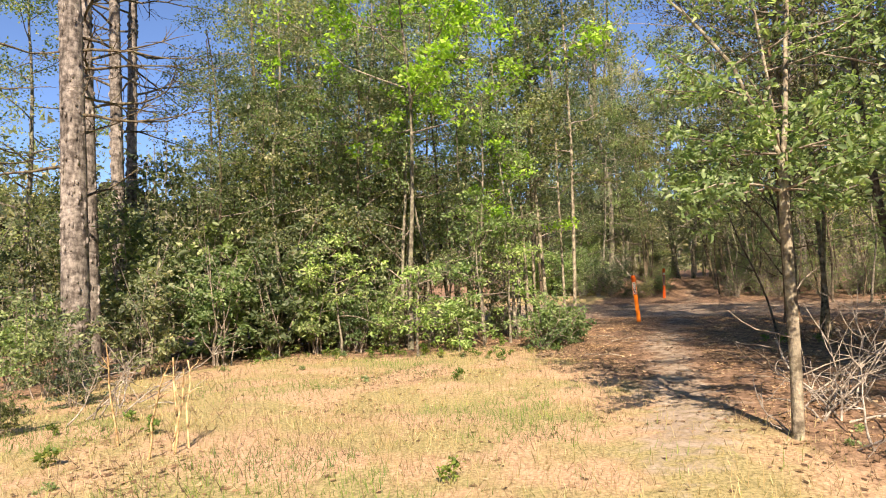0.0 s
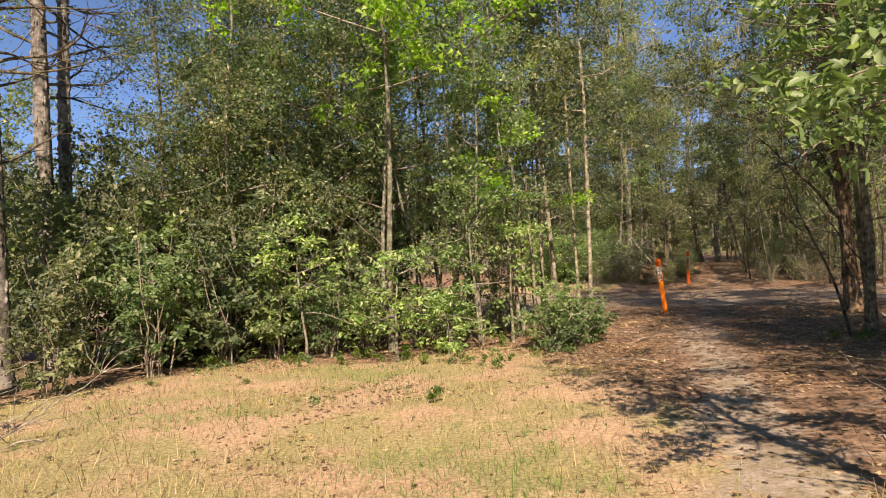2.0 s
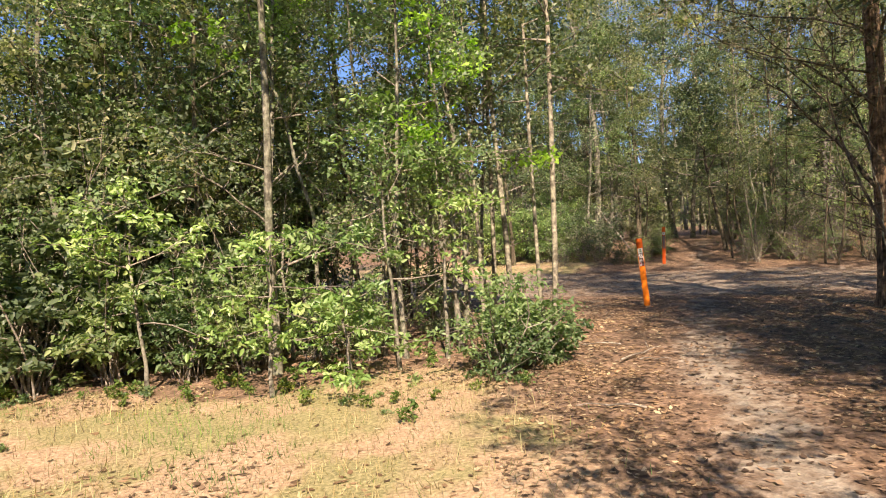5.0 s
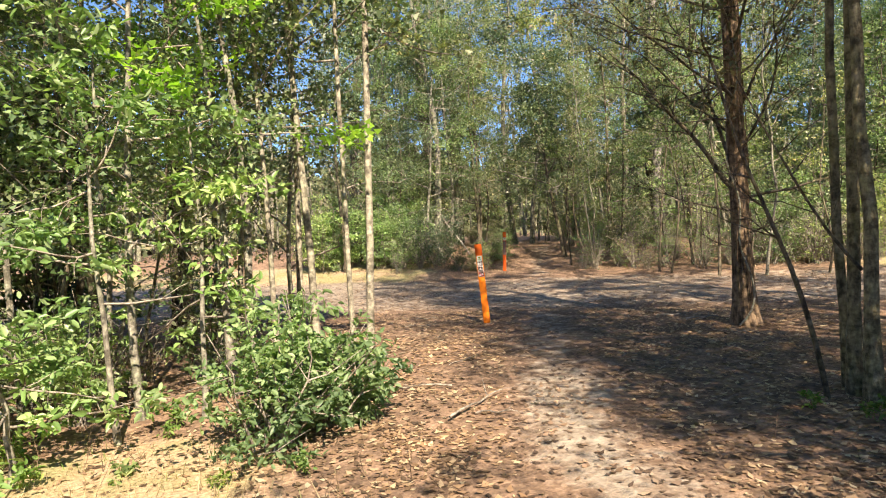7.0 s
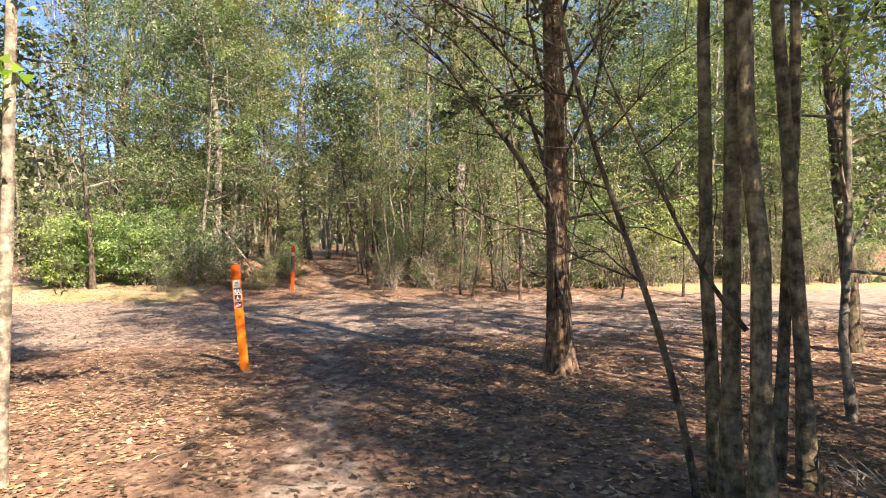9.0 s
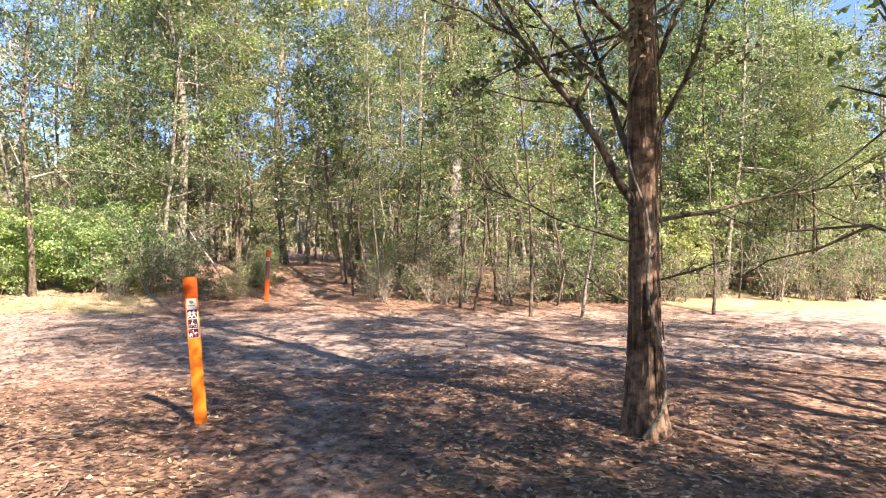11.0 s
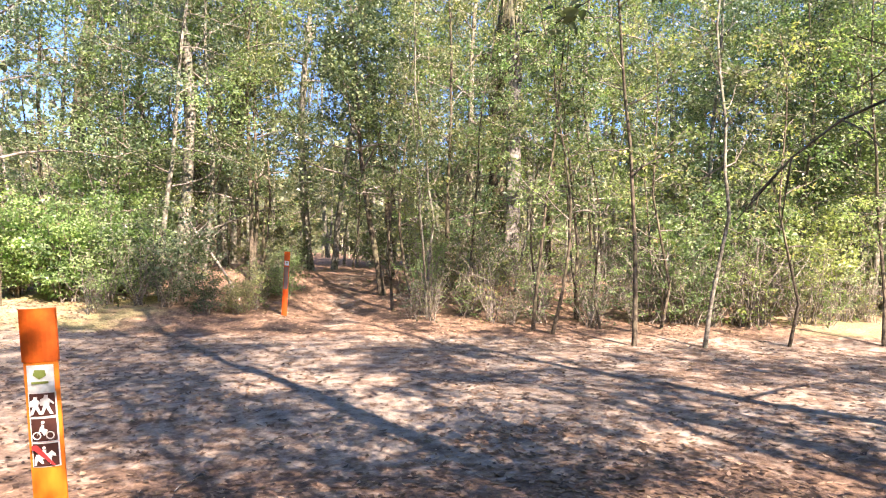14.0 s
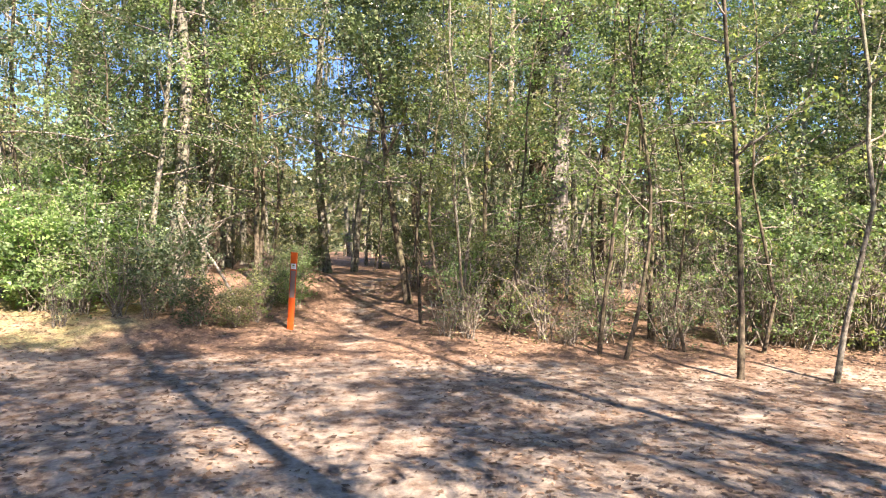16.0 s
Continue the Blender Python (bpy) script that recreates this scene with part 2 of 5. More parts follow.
def part(name, bm, mat, parent, label=""):
    me = bpy.data.meshes.new(name)
    bm.to_mesh(me)
    bm.free()
    me.materials.append(mat)
    return part_mesh(name, me, parent, label)


class Wood:
    """Gathers tapered tubes."""
    def __init__(self):
        self.v, self.q, self.n = [], [], 0

    def tube(self, pts, radii, sides=6, ridge=0.0, rng=None):
        pts = np.asarray(pts, dtype=float)
        radii = np.asarray(radii, dtype=float)
        n = len(pts)
        tang = np.gradient(pts, axis=0)
        tang /= np.linalg.norm(tang, axis=1)[:, None] + 1e-9
        ref = np.array([0.0, 1.0, 0.0]) if abs(tang[0][1]) < 0.8 else np.array([1.0, 0.0, 0.0])
        a = np.cross(tang, ref)
        a /= np.linalg.norm(a, axis=1)[:, None] + 1e-9
        b = np.cross(tang, a)
        ang = np.arange(sides) * 2 * math.pi / sides
        rr = radii[:, None] * np.ones(sides)[None]
        if ridge and rng is not None:
            col = rng.normal(0, ridge, sides)
            rr = rr * (1 + col[None] + rng.normal(0, ridge * 0.5, (n, sides)))
        ring = pts[:, None, :] + rr[..., None] * (np.cos(ang)[None, :, None] * a[:, None, :] + np.sin(ang)[None, :, None] * b[:, None, :])
        self.v.append(ring.reshape(-1, 3))
        i, j = np.meshgrid(np.arange(n - 1), np.arange(sides), indexing="ij")
        j2 = (j + 1) % sides
        q = np.stack([i * sides + j, i * sides + j2, (i + 1) * sides + j2, (i + 1) * sides + j], -1).reshape(-1, 4)
        self.q.append(q + self.n)
        self.n += n * sides

    def mesh(self, name, mat):
        return mesh_of(name, np.concatenate(self.v), np.concatenate(self.q), mat, True)


def wander(rng, start, way, length, n, bend=0.12, lift=0.0):
    """A crooked line."""
    pts, d, p = [np.array(start, float)], np.array(way, float), np.array(start, float)
    d /= np.linalg.norm(d)
    for _ in range(n - 1):
        d = d + rng.normal(0, bend, 3) + np.array([0, 0, lift])
        d /= np.linalg.norm(d)
        p = p + d * length / (n - 1)
        pts.append(p.copy())
    return np.array(pts)


def leaves(rng, places, size, width=0.54, droop=0.15, flat=0.5, fine=False):
    """A leaf at each place: a plain blade, or folded along its rib with a rounder edge where it is seen from near."""
    n = len(places)
    yaw = rng.uniform(0, 2 * math.pi, n)
    el = rng.normal(-droop, 0.55, n)
    way = np.stack([np.cos(yaw) * np.cos(el), np.sin(yaw) * np.cos(el), np.sin(el)], 1)
    up = rng.normal(0, 1, (n, 3)) * (1 - flat) + np.array([0, 0, 1.0]) * flat
    side = np.cross(way, up)
    side /= np.linalg.norm(side, axis=1)[:, None] + 1e-6
    nor = np.cross(side, way)
    ln = size * rng.uniform(0.6, 1.3, n)[:, None]
    w = ln * width * 0.5
    if fine:
        edge = []
        for u, k, lift in ((0.3, 1.0, 0.30), (0.68, 0.8, 0.16)):
            c = places + way * ln * u
            edge += [c + side * w * k + nor * w * lift, c - side * w * k + nor * w * lift]
        tip = places + way * ln - nor * ln * 0.14
        v = np.stack([places, edge[0], edge[2], tip, edge[3], edge[1]], 1).reshape(-1, 3)
        base = np.arange(n)[:, None] * 6
        return v, np.concatenate([base + np.array([[0, 1, 2, 3]]), base + np.array([[0, 3, 4, 5]])])
    mid = places + way * ln * 0.3
    v = np.stack([mid - side * w * 1.15, mid + side * w * 1.15 + way * ln * 0.2, places + way * ln * 1.1], 1)
    return v.reshape(-1, 3), np.arange(3 * n).reshape(n, 3)


def leaf_mesh(name, rng, places, size, mat, **kw):
    v, q = leaves(rng, np.asarray(places), size, **kw)
    return mesh_of(name, v, q, mat)


def spread(rng, line, k, sigma, start=0.25, bunch=14):
    """About k places in flat sprays about a line, thicker towards its end."""
    total, k = k, max(1, round(k / bunch))
    u = start + (1 - start) * rng.uniform(0, 1, k) ** 0.7
    f = u * (len(line) - 1)
    i = np.minimum(f.astype(int), len(line) - 2)
    w = (f - i)[:, None]
    c = line[i] * (1 - w) + line[i + 1] * w + rng.normal(0, 1, (k, 3)) * (sigma, sigma, sigma * 0.55)
    each = max(1, round(total / k))
    return np.repeat(c, each, axis=0) + rng.normal(0, 1, (each * k, 3)) * (sigma * 0.40 + 0.008, sigma * 0.40 + 0.008, sigma * 0.17 + 0.006)


def grow(rng, wood, base, height, radius, crown_from, reach, limbs, leaf_count, lean=(0, 0), sides=7, bend=0.10, rise=0.35, twig=3, sigma=0.16, flare=1.25, ridge=0.06, limb_wood=None, sub=2):
    """A trunk with limbs and twigs; gives the places of its leaves."""
    n = max(7, int(height * 1.6))
    t = np.linspace(0, 1, n)
    ph, fr = rng.uniform(0, 6.28, (2, 2)), rng.uniform([[2.2, 2.2], [6, 6]], [[4, 4], [11, 11]])
    amp = np.array([1.0, 0.32])
    wave = (np.sin(t[:, None, None] * fr + ph) - np.sin(ph)) * amp[:, None]
    wob = wave.sum(1) * bend * height * 0.2 + rng.normal(0, bend * 0.12, (n, 2))
    wob[0] = 0
    pts = np.stack([base[0] + lean[0] * t * height + wob[:, 0], base[1] + lean[1] * t * height + wob[:, 1], base[2] - 0.06 + t * height], 1)
    rad = radius * (1 - 0.82 * t) + 0.004
    rad[0] *= flare
    wood.tube(pts, rad, sides, ridge, rng)
    lw = limb_wood or wood
    places, per = [], max(1, leaf_count // (limbs * (sub + 1)))
    for k in range(limbs):
        u = crown_from + (1 - crown_from) * (k + rng.uniform(0, 1)) / limbs
        f = min(u, 0.985) * (n - 1)
        i = int(f)
        p = pts[i] + (pts[min(i + 1, n - 1)] - pts[i]) * (f - i)
        ang = k * 2.4 + rng.uniform(-0.6, 0.6)
        ln = reach * (1.05 - 0.6 * ((u - crown_from) / (1 - crown_from + 1e-6))) * rng.uniform(0.65, 1.2)
        el = rise + rng.normal(0, 0.22)
        line = wander(rng, p, (math.cos(ang) * math.cos(el), math.sin(ang) * math.cos(el), math.sin(el)), ln, 6, 0.16, 0.03)
        r0 = max(0.006, min(rad[i] * 0.5, 0.012 * ln + 0.004))
        lw.tube(line, np.linspace(r0, 0.003, 6), 5 if r0 > 0.012 else 4)
        places.append(spread(rng, line, per, sigma, 0.35))
        for _ in range(sub):
            j = rng.integers(1, 5)
            d = line[j + 1] - line[j]
            d = d / (np.linalg.norm(d) + 1e-9) + rng.normal(0, 0.65, 3)
            tw = wander(rng, line[j], d, ln * rng.uniform(0.25, 0.5), 4, 0.2)
            lw.tube(tw, np.linspace(max(0.004, r0 * 0.45), 0.002, 4), twig)
            places.append(spread(rng, tw, per, sigma * 0.85, 0.2))
    return np.concatenate(places), pts


def tree_at(name, label, category, group=""):
    return tagged(new(name), label, category, group)


def make_tree(name, label, seed, height, radius, crown_from, reach, limbs, leaf_count, leaf, leaf_mat, bark_mat, category="tree", group="", at=(0, 0, 0), fine=False, **kw):
    rng = np.random.default_rng(seed)
    root = tree_at(name, label, category, group)
    trunk, branch = Wood(), Wood()
    places, _ = grow(rng, trunk, (0, 0, 0), height, radius, crown_from, reach, limbs, leaf_count, limb_wood=branch, **kw)
    part_mesh("trunk", trunk.mesh("trunk", bark_mat), root)
    tagged(part_mesh("branchwork", branch.mesh("branchwork", TWIG), root, "thin grey-brown branches and twigs"), kind="stuff")
    part_mesh("crown", leaf_mesh("crown", rng, places, leaf, leaf_mat, width=0.4 if fine else 0.54, fine=fine), root)
    root.location = at
    return root


def make_shrub(name, label, seed, height, width, stems, leaf_count, leaf, leaf_mat, group="", at=(0, 0, 0), low=0.12, width_of_leaf=0.54, fine=False):
    rng = np.random.default_rng(seed)
    root = tree_at(name, label, "shrub", group)
    wood, places = Wood(), []
    per = leaf_count // (stems * 4)
    for k in range(stems):
        a = k * 2.4 + rng.uniform(-0.4, 0.4)
        tilt = rng.uniform(0.05, 0.75) * width / height
        line = wander(rng, (rng.normal(0, 0.08), rng.normal(0, 0.08), -0.04), (math.cos(a) * tilt, math.sin(a) * tilt, 1), height * rng.uniform(0.6, 1.05), 7, 0.12)
        wood.tube(line, np.linspace(0.013, 0.003, 7), 4)
        places.append(spread(rng, line, per, 0.10 * width, low + 0.2))
        for _ in range(3):
            j = rng.integers(1, 6)
            d = np.append(rng.normal(0, 0.8, 2), rng.uniform(-0.1, 0.8))
            tw = wander(rng, line[j], d, width * rng.uniform(0.25, 0.5), 4, 0.2)
            wood.tube(tw, np.linspace(0.006, 0.002, 4), 3)
            places.append(spread(rng, tw, per, 0.07 * width, 0.15))
    pl = np.concatenate(places)
    pl[:, 2] = np.maximum(pl[:, 2], 0.04)
    tagged(part_mesh("stemwork", wood.mesh("stemwork", TWIG), root, "thin woody stems"), kind="stuff")
    part_mesh("foliage", leaf_mesh("foliage", rng, pl, leaf, leaf_mat, width=width_of_leaf, fine=fine), root)
    root.location = at
    return root


def put(proto, x, y, turn=0.0, size=1.0, lean=(0, 0), sink=0.0):
    """A copy of a plant, set on the ground."""
    return copy_thing(proto, pose(x, y, land(x, y) - sink, lean[0], lean[1], turn) @ Matrix.Diagonal((size, size, size, 1)))


# ---- ground ----
def build_ground():
    def lines(a, b, step, reach):
        core = np.arange(a, b + 1e-6, step)
        out = np.geomspace(1, reach, 16) - 1 + step * 2
        return np.concatenate([(a - out)[::-1], core, b + out])
    xs, ys = lines(-9, 20, 0.18, 900), lines(-3, 32, 0.18, 900)
    nx, ny = len(xs), len(ys)
    verts = [(x, y, land(x, y)) for y in ys for x in xs]
    i, j = np.meshgrid(np.arange(ny - 1), np.arange(nx - 1), indexing="ij")
    q = np.stack([i * nx + j, i * nx + j + 1, (i + 1) * nx + j + 1, (i + 1) * nx + j], -1).reshape(-1, 4)
    me = mesh_of("ground", verts, q, GROUND, True)
    trail, grass = [], []
    for x, y, z in verts:
        d = seg_dist(x, y, TRAIL) + 0.35 * noise.noise((x * 0.8, y * 0.8, 11))
        s, e = along(x, y), far_edge(x, y)
        t = smooth(0.9, 0.0, d) * smooth(2.0, 5.5, y) * (0.56 - 0.16 * smooth(11.5, 14, y))
        wave = 0.5 + 0.5 * noise.noise((x * 0.35, y * 0.35, 5))
        lane = 0.866 * x - 0.5 * y
        # more pale sand at both road ends paints in the sunlit strips
        ends = max(smooth(5, 8, lane), smooth(-6.5, -9, lane))
        t = max(t, (0.33 + 0.28 * wave + 0.30 * ends) * smooth(17.6, 19.2, s) * (1 - smooth(e - 1.0, e + 0.3, s)))
        trail.append(t if math.hypot(x - 5, y - 12) < 60 else 0)
        g = clearing(x, y) * 0.95
        lane = 0.866 * x - 0.5 * y
        # straw colour at the far edge's two ends stands for strips of sunlight
        g = max(g, 0.85 * smooth(e - 1.2, e - 0.2, s) * (1 - smooth(e + 1.5, e + 3, s)) * max(smooth(2, 6, lane), smooth(-5.5, -9, lane)))
        grass.append(g)
    for name, data in (("trail", trail), ("grass", grass)):
        me.attributes.new(name, "FLOAT", "POINT").data.foreach_set("value", np.array(data, dtype=np.float32))
    return tagged(new("ground", me), "sandy forest floor with leaf litter, dry grass and worn trail", "ground", kind="structure")


build_ground()

# ---- trail markers ----
ORANGE, nt_, b_ = material("orange_plastic", 0.45)
wear_ = noise_of(nt_, 16, 4, (1, 1, 0.4), False)
nt_.links.new(ramp(nt_, wear_, [(0.3, (0.72, 0.16, 0.012)), (0.7, (0.90, 0.25, 0.02))]), b_.inputs["Base Color"])


def plain(name, colour, rough=0.5):
    m, nt, b = material(name, rough)
    n = noise_of(nt, 60, 3, (1, 1, 1), False)
    nt.links.new(ramp(nt, n, [(0.3, tuple(v * 0.75 for v in colour)), (0.7, colour)]), b.inputs["Base Color"])
    return m


CAP_ORANGE = plain("dark_orange_cap", (0.62, 0.11, 0.01))
# the same orange plastic, darkened and reddened for the shade on the far post
ORANGE_SHADED = plain("shaded_orange_plastic", (0.50, 0.075, 0.008))
STICKER_BLUE = plain("pale_blue_sticker", (0.66, 0.70, 0.70))
STICKER_BROWN = plain("brown_sticker", (0.075, 0.028, 0.022))
STICKER_WHITE = plain("white_print", (0.78, 0.76, 0.74))
PRINT_RED = plain("faded_red_print", (0.50, 0.05, 0.05))
PRINT_GREEN = plain("green_print", (0.20, 0.26, 0.06))


def plate(w, h, d, z, x=0.0, y=0.0, curve=0.0):
    """An upright plate, bowed across its width as flexible markers are."""
    bm = bmesh.new()
    n = 8
    front, back = [], []
    for k in range(n + 1):
        u = -1 + 2 * k / n
        bow = curve * (1 - u * u)
        for lst, off in ((front, -d / 2), (back, d / 2)):
            lst.append([bm.verts.new((x + u * w / 2, y + off - bow, z + zz)) for zz in (0, h)])
    for k in range(n):
        bm.faces.new((front[k][0], front[k + 1][0], front[k + 1][1], front[k][1]))
        bm.faces.new((back[k + 1][0], back[k][0], back[k][1], back[k + 1][1]))
        bm.faces.new((front[k][1], front[k + 1][1], back[k + 1][1], back[k][1]))
        bm.faces.new((front[k + 1][0], front[k][0], back[k][0], back[k + 1][0]))
    for a, c in ((front[0], back[0]), (back[n], front[n])):
        bm.faces.new((a[0], a[1], c[1], c[0]))
    return bm


def blob(points, y, t=0.0012):
    """A flat printed shape from its outline in x and z."""
    bm = bmesh.new()
    f = bm.faces.new([bm.verts.new((px, y, pz)) for px, pz in points])
    r = bmesh.ops.extrude_face_region(bm, geom=[f])
    bmesh.ops.translate(bm, verts=[v for v in r["geom"] if isinstance(v, bmesh.types.BMVert)], vec=(0, -t, 0))
    bmesh.ops.recalc_face_normals(bm, faces=bm.faces)
    return bm


def disc_print(cx, cz, r, y):
    return blob([(cx + r * math.cos(a * math.pi / 6), cz + r * math.sin(a * math.pi / 6)) for a in range(12)], y)


def ring_print(cx, cz, r, w, y, t=0.0012):
    """A printed ring."""
    bm = bmesh.new()
    n = 18
    rows = [[bm.verts.new((cx + q * math.cos(2 * math.pi * k / n), yy, cz + q * math.sin(2 * math.pi * k / n))) for k in range(n)] for q, yy in ((r, y), (r, y - t), (r - w, y - t), (r - w, y))]
    for a, c in zip(rows, rows[1:]):
        for k in range(n):
            bm.faces.new((a[k], a[(k + 1) % n], c[(k + 1) % n], c[k]))
    return bm


def walker(cx, z, s):
    return [(cx + s * a, z + s * b) for a, b in ((-.30, 0), (-.16, 0), (0, .34), (.18, 0), (.32, 0), (.14, .45), (.18, .62), (.36, .5), (.38, .58), (.16, .8), (.10, .82), (.12, .98), (-.06, 1.0), (-.10, .84), (-.26, .78), (-.28, .46), (-.12, .46))]


def marker(label, x, y, turn, lean_x, lean_y, height, faded=False):
    root = tagged(new("trail_marker"), label, "trail marker", "trail markers")
    w = 0.1
    # faded also picks the body colour that has shade put into it
    part("post_body", plate(w, height + 0.08, 0.006, -0.08, curve=0.010), ORANGE_SHADED if faded else ORANGE, root)
    part("post_cap", plate(w + 0.006, 0.165, 0.012, height - 0.16, curve=0.010), CAP_ORANGE, root, "darker orange top sleeve")
    yy = -0.0145
    st = part("logo_sticker", plate(0.078, 0.085, 0.0016, height - 0.255, y=yy + 0.006, curve=0.006), STICKER_BLUE, root, "pale blue logo sticker")
    part("emblem", blob([(-.018, height - .2), (.0, height - .214), (.02, height - .204), (.017, height - .186), (-.012, height - .184)], yy - 0.002), PRINT_GREEN, st)
    part("text_bar", blob([(-.024, height - .228), (.026, height - .228), (.026, height - .221), (-.024, height - .221)], yy - 0.002), PRINT_GREEN, st)
    for k in range(0 if faded else 3):
        z0 = height - 0.330 - 0.079 * k
        part("sticker_border", plate(0.082, 0.078, 0.0012, z0 - 0.003, y=yy + 0.0075, curve=0.006), STICKER_WHITE, root, "pale sticker border")
        st = part("symbol_sticker", plate(0.074, 0.071, 0.0016, z0, y=yy + 0.006, curve=0.006), STICKER_BROWN, root, "brown sticker with a white pictogram")
        front = yy - 0.0025
        if k == 0:
            part("pictogram", blob(walker(-0.017, z0 + 0.006, 0.056), front), STICKER_WHITE, st)
            part("pictogram", blob(walker(0.014, z0 + 0.006, 0.061), front), STICKER_WHITE, st)
        elif k == 1:
            for cx in (-0.019, 0.020):
                part("wheel_print", ring_print(cx, z0 + 0.019, 0.0125, 0.0032, front), STICKER_WHITE, st)
            part("pictogram", blob([(-.019, z0 + .018), (-.008, z0 + .033), (-.004, z0 + .030), (.002, z0 + .018), (.005, z0 + .020), (.014, z0 + .034), (.012, z0 + .038), (.002, z0 + .040), (.004, z0 + .050), (-.003, z0 + .054), (-.009, z0 + .042), (-.012, z0 + .034)], front), STICKER_WHITE, st)
            part("rider_head", disc_print(0.001, z0 + 0.060, 0.005, front), STICKER_WHITE, st)
        else:
            part("pictogram", blob([(-.031, z0 + .006), (-.026, z0 + .006), (-.022, z0 + .022), (-.010, z0 + .010), (-.004, z0 + .010), (-.008, z0 + .024), (.008, z0 + .024), (.014, z0 + .008), (.020, z0 + .008), (.018, z0 + .026), (.022, z0 + .034), (.032, z0 + .032), (.031, z0 + .040), (.020, z0 + .050), (.012, z0 + .042), (.004, z0 + .040), (.004, z0 + .052), (-.006, z0 + .053), (-.008, z0 + .040), (-.024, z0 + .039), (-.030, z0 + .028)], front), STICKER_WHITE, st)
            part("rider_head", disc_print(-0.001, z0 + 0.059, 0.005, front), STICKER_WHITE, st)
            part("slash_print", blob([(-.036, z0 + .066), (-.036, z0 + .054), (-.030, z0 + .054), (.022, z0 + .004), (.030, z0 + .004), (-.020, z0 + .069), (-.033, z0 + .069)], front - 0.0015), PRINT_RED, st, "faded red bar across the sign")
    if faded:
        part("long_sticker", plate(0.078, 0.42, 0.0016, height - 0.70, y=yy + 0.004, curve=0.006), plain("bleached_sticker", (0.17, 0.125, 0.11)), root, "bleached grey sticker strip")
    root.matrix_basis = pose(x, y, land(x, y), lean_x, lean_y, turn)
    return root


marker("orange flexible trail marker post with pictogram stickers, leaning on leaf litter", 5.015, 16.372, -26, 2.5, -4.0, 1.2)
marker("orange flexible trail marker post beside the far trail mouth", 8.93, 25.65, -31, 0, 2.0, 1.2, True)

# ---- cedar ----
def cedar():
    rng = np.random.default_rng(21)
    root = tagged(new("cedar_tree"), "rough-barked cedar tree with a fluted trunk and bare low limbs", "tree")
    h, n, sides = 14.5, 50, 22
    t = np.linspace(0, 1, n) ** 1.3
    zz = t * h - 0.1
    ang = np.arange(sides) * 2 * math.pi / sides
    rad = 0.117 * (1 - 0.85 * t) + 0.07 * np.exp(-np.maximum(zz, 0) / 0.28) + 0.005
    flute = 1 + 0.16 * np.cos(3 * ang + 0.6)[None] * np.exp(-zz / 1.6)[:, None] + rng.normal(0, 0.03, (1, sides)) + rng.normal(0, 0.012, (n, sides))
    cx = -0.02 * t * h + 0.05 * np.sin(t * 7)
    ring = np.stack([cx[:, None] + rad[:, None] * flute * np.cos(ang), rad[:, None] * flute * np.sin(ang) + 0.03 * np.sin(t * 9)[:, None], np.repeat(zz[:, None], sides, 1)], -1)
    i, j = np.meshgrid(np.arange(n - 1), np.arange(sides), indexing="ij")
    q = np.stack([i * sides + j, i * sides + (j + 1) % sides, (i + 1) * sides + (j + 1) % sides, (i + 1) * sides + j], -1).reshape(-1, 4)
    part_mesh("trunk", mesh_of("trunk", ring.reshape(-1, 3), q, BARK_CEDAR, True), root, "shaggy reddish-grey fluted cedar trunk")
    strips = Wood()
    for _ in range(150):
        a, z0 = rng.uniform(0, 2 * math.pi), rng.uniform(0.05, 5)
        ln = rng.uniform(0.12, 0.5)
        z = np.linspace(z0, z0 + ln, 4)
        r = np.interp(z, zz, rad) * (1 + 0.16 * math.cos(3 * a + 0.6) * np.exp(-z / 1.6)) + np.array([0.010, 0.003, 0.0, 0.002])
        strips.tube(np.stack([np.interp(z, zz, cx) + r * math.cos(a), r * math.sin(a), z], 1), [0.003, 0.009, 0.009, 0.003], 4)
    tagged(part_mesh("peeling_bark", strips.mesh("peeling_bark", BARK_CEDAR), root, "peeling strips of bark"), kind="stuff")
    places = []
    right, fwd = np.array([0.82, -0.57]), np.array([0.57, 0.82])
    def way(a_r, a_f, up):
        v = right * a_r + fwd * a_f
        return (v[0], v[1], up)
    # the last three limbs, high out of view, are added to shade the far marker
    limbs = [(1.62, way(-1, -0.1, 1.35), 2.7, 0.04), (1.7, way(-0.5, 0.2, 1.9), 2.6, 0.034), (1.45, way(-1, 0.1, 0.12), 1.5, 0.014), (1.6, way(1, 0.2, 0.25), 2.6, 0.02), (2.2, way(0.9, -0.1, 0.9), 2.2, 0.024),
             (2.7, way(0.8, 0.4, 1.2), 2.4, 0.026), (2.35, way(-1, 0.3, 0.55), 2.8, 0.02), (2.9, way(-0.9, -0.4, 0.6), 2.7, 0.02), (0.95, way(-1, -0.3, 0.5), 0.7, 0.012), (1.15, way(0.8, -0.5, 0.15), 0.6, 0.01), (10.3, (1, 0.1, 0.3), 2.6, 0.02), (11.1, (1, -0.2, 0.25), 2.5, 0.02), (10.8, (0.9, 0.4, 0.2), 2.5, 0.02)]
    sprig = Wood()
    bough = wander(rng, (np.interp(3.1, zz, cx), 0, 3.1), (-0.12, 1, -0.12), 2.3, 9, 0.06, -0.02)
    sprig.tube(bough, np.linspace(0.018, 0.005, 9), 6)
    hang = []
    for k in range(14):
        j = rng.integers(3, 9)
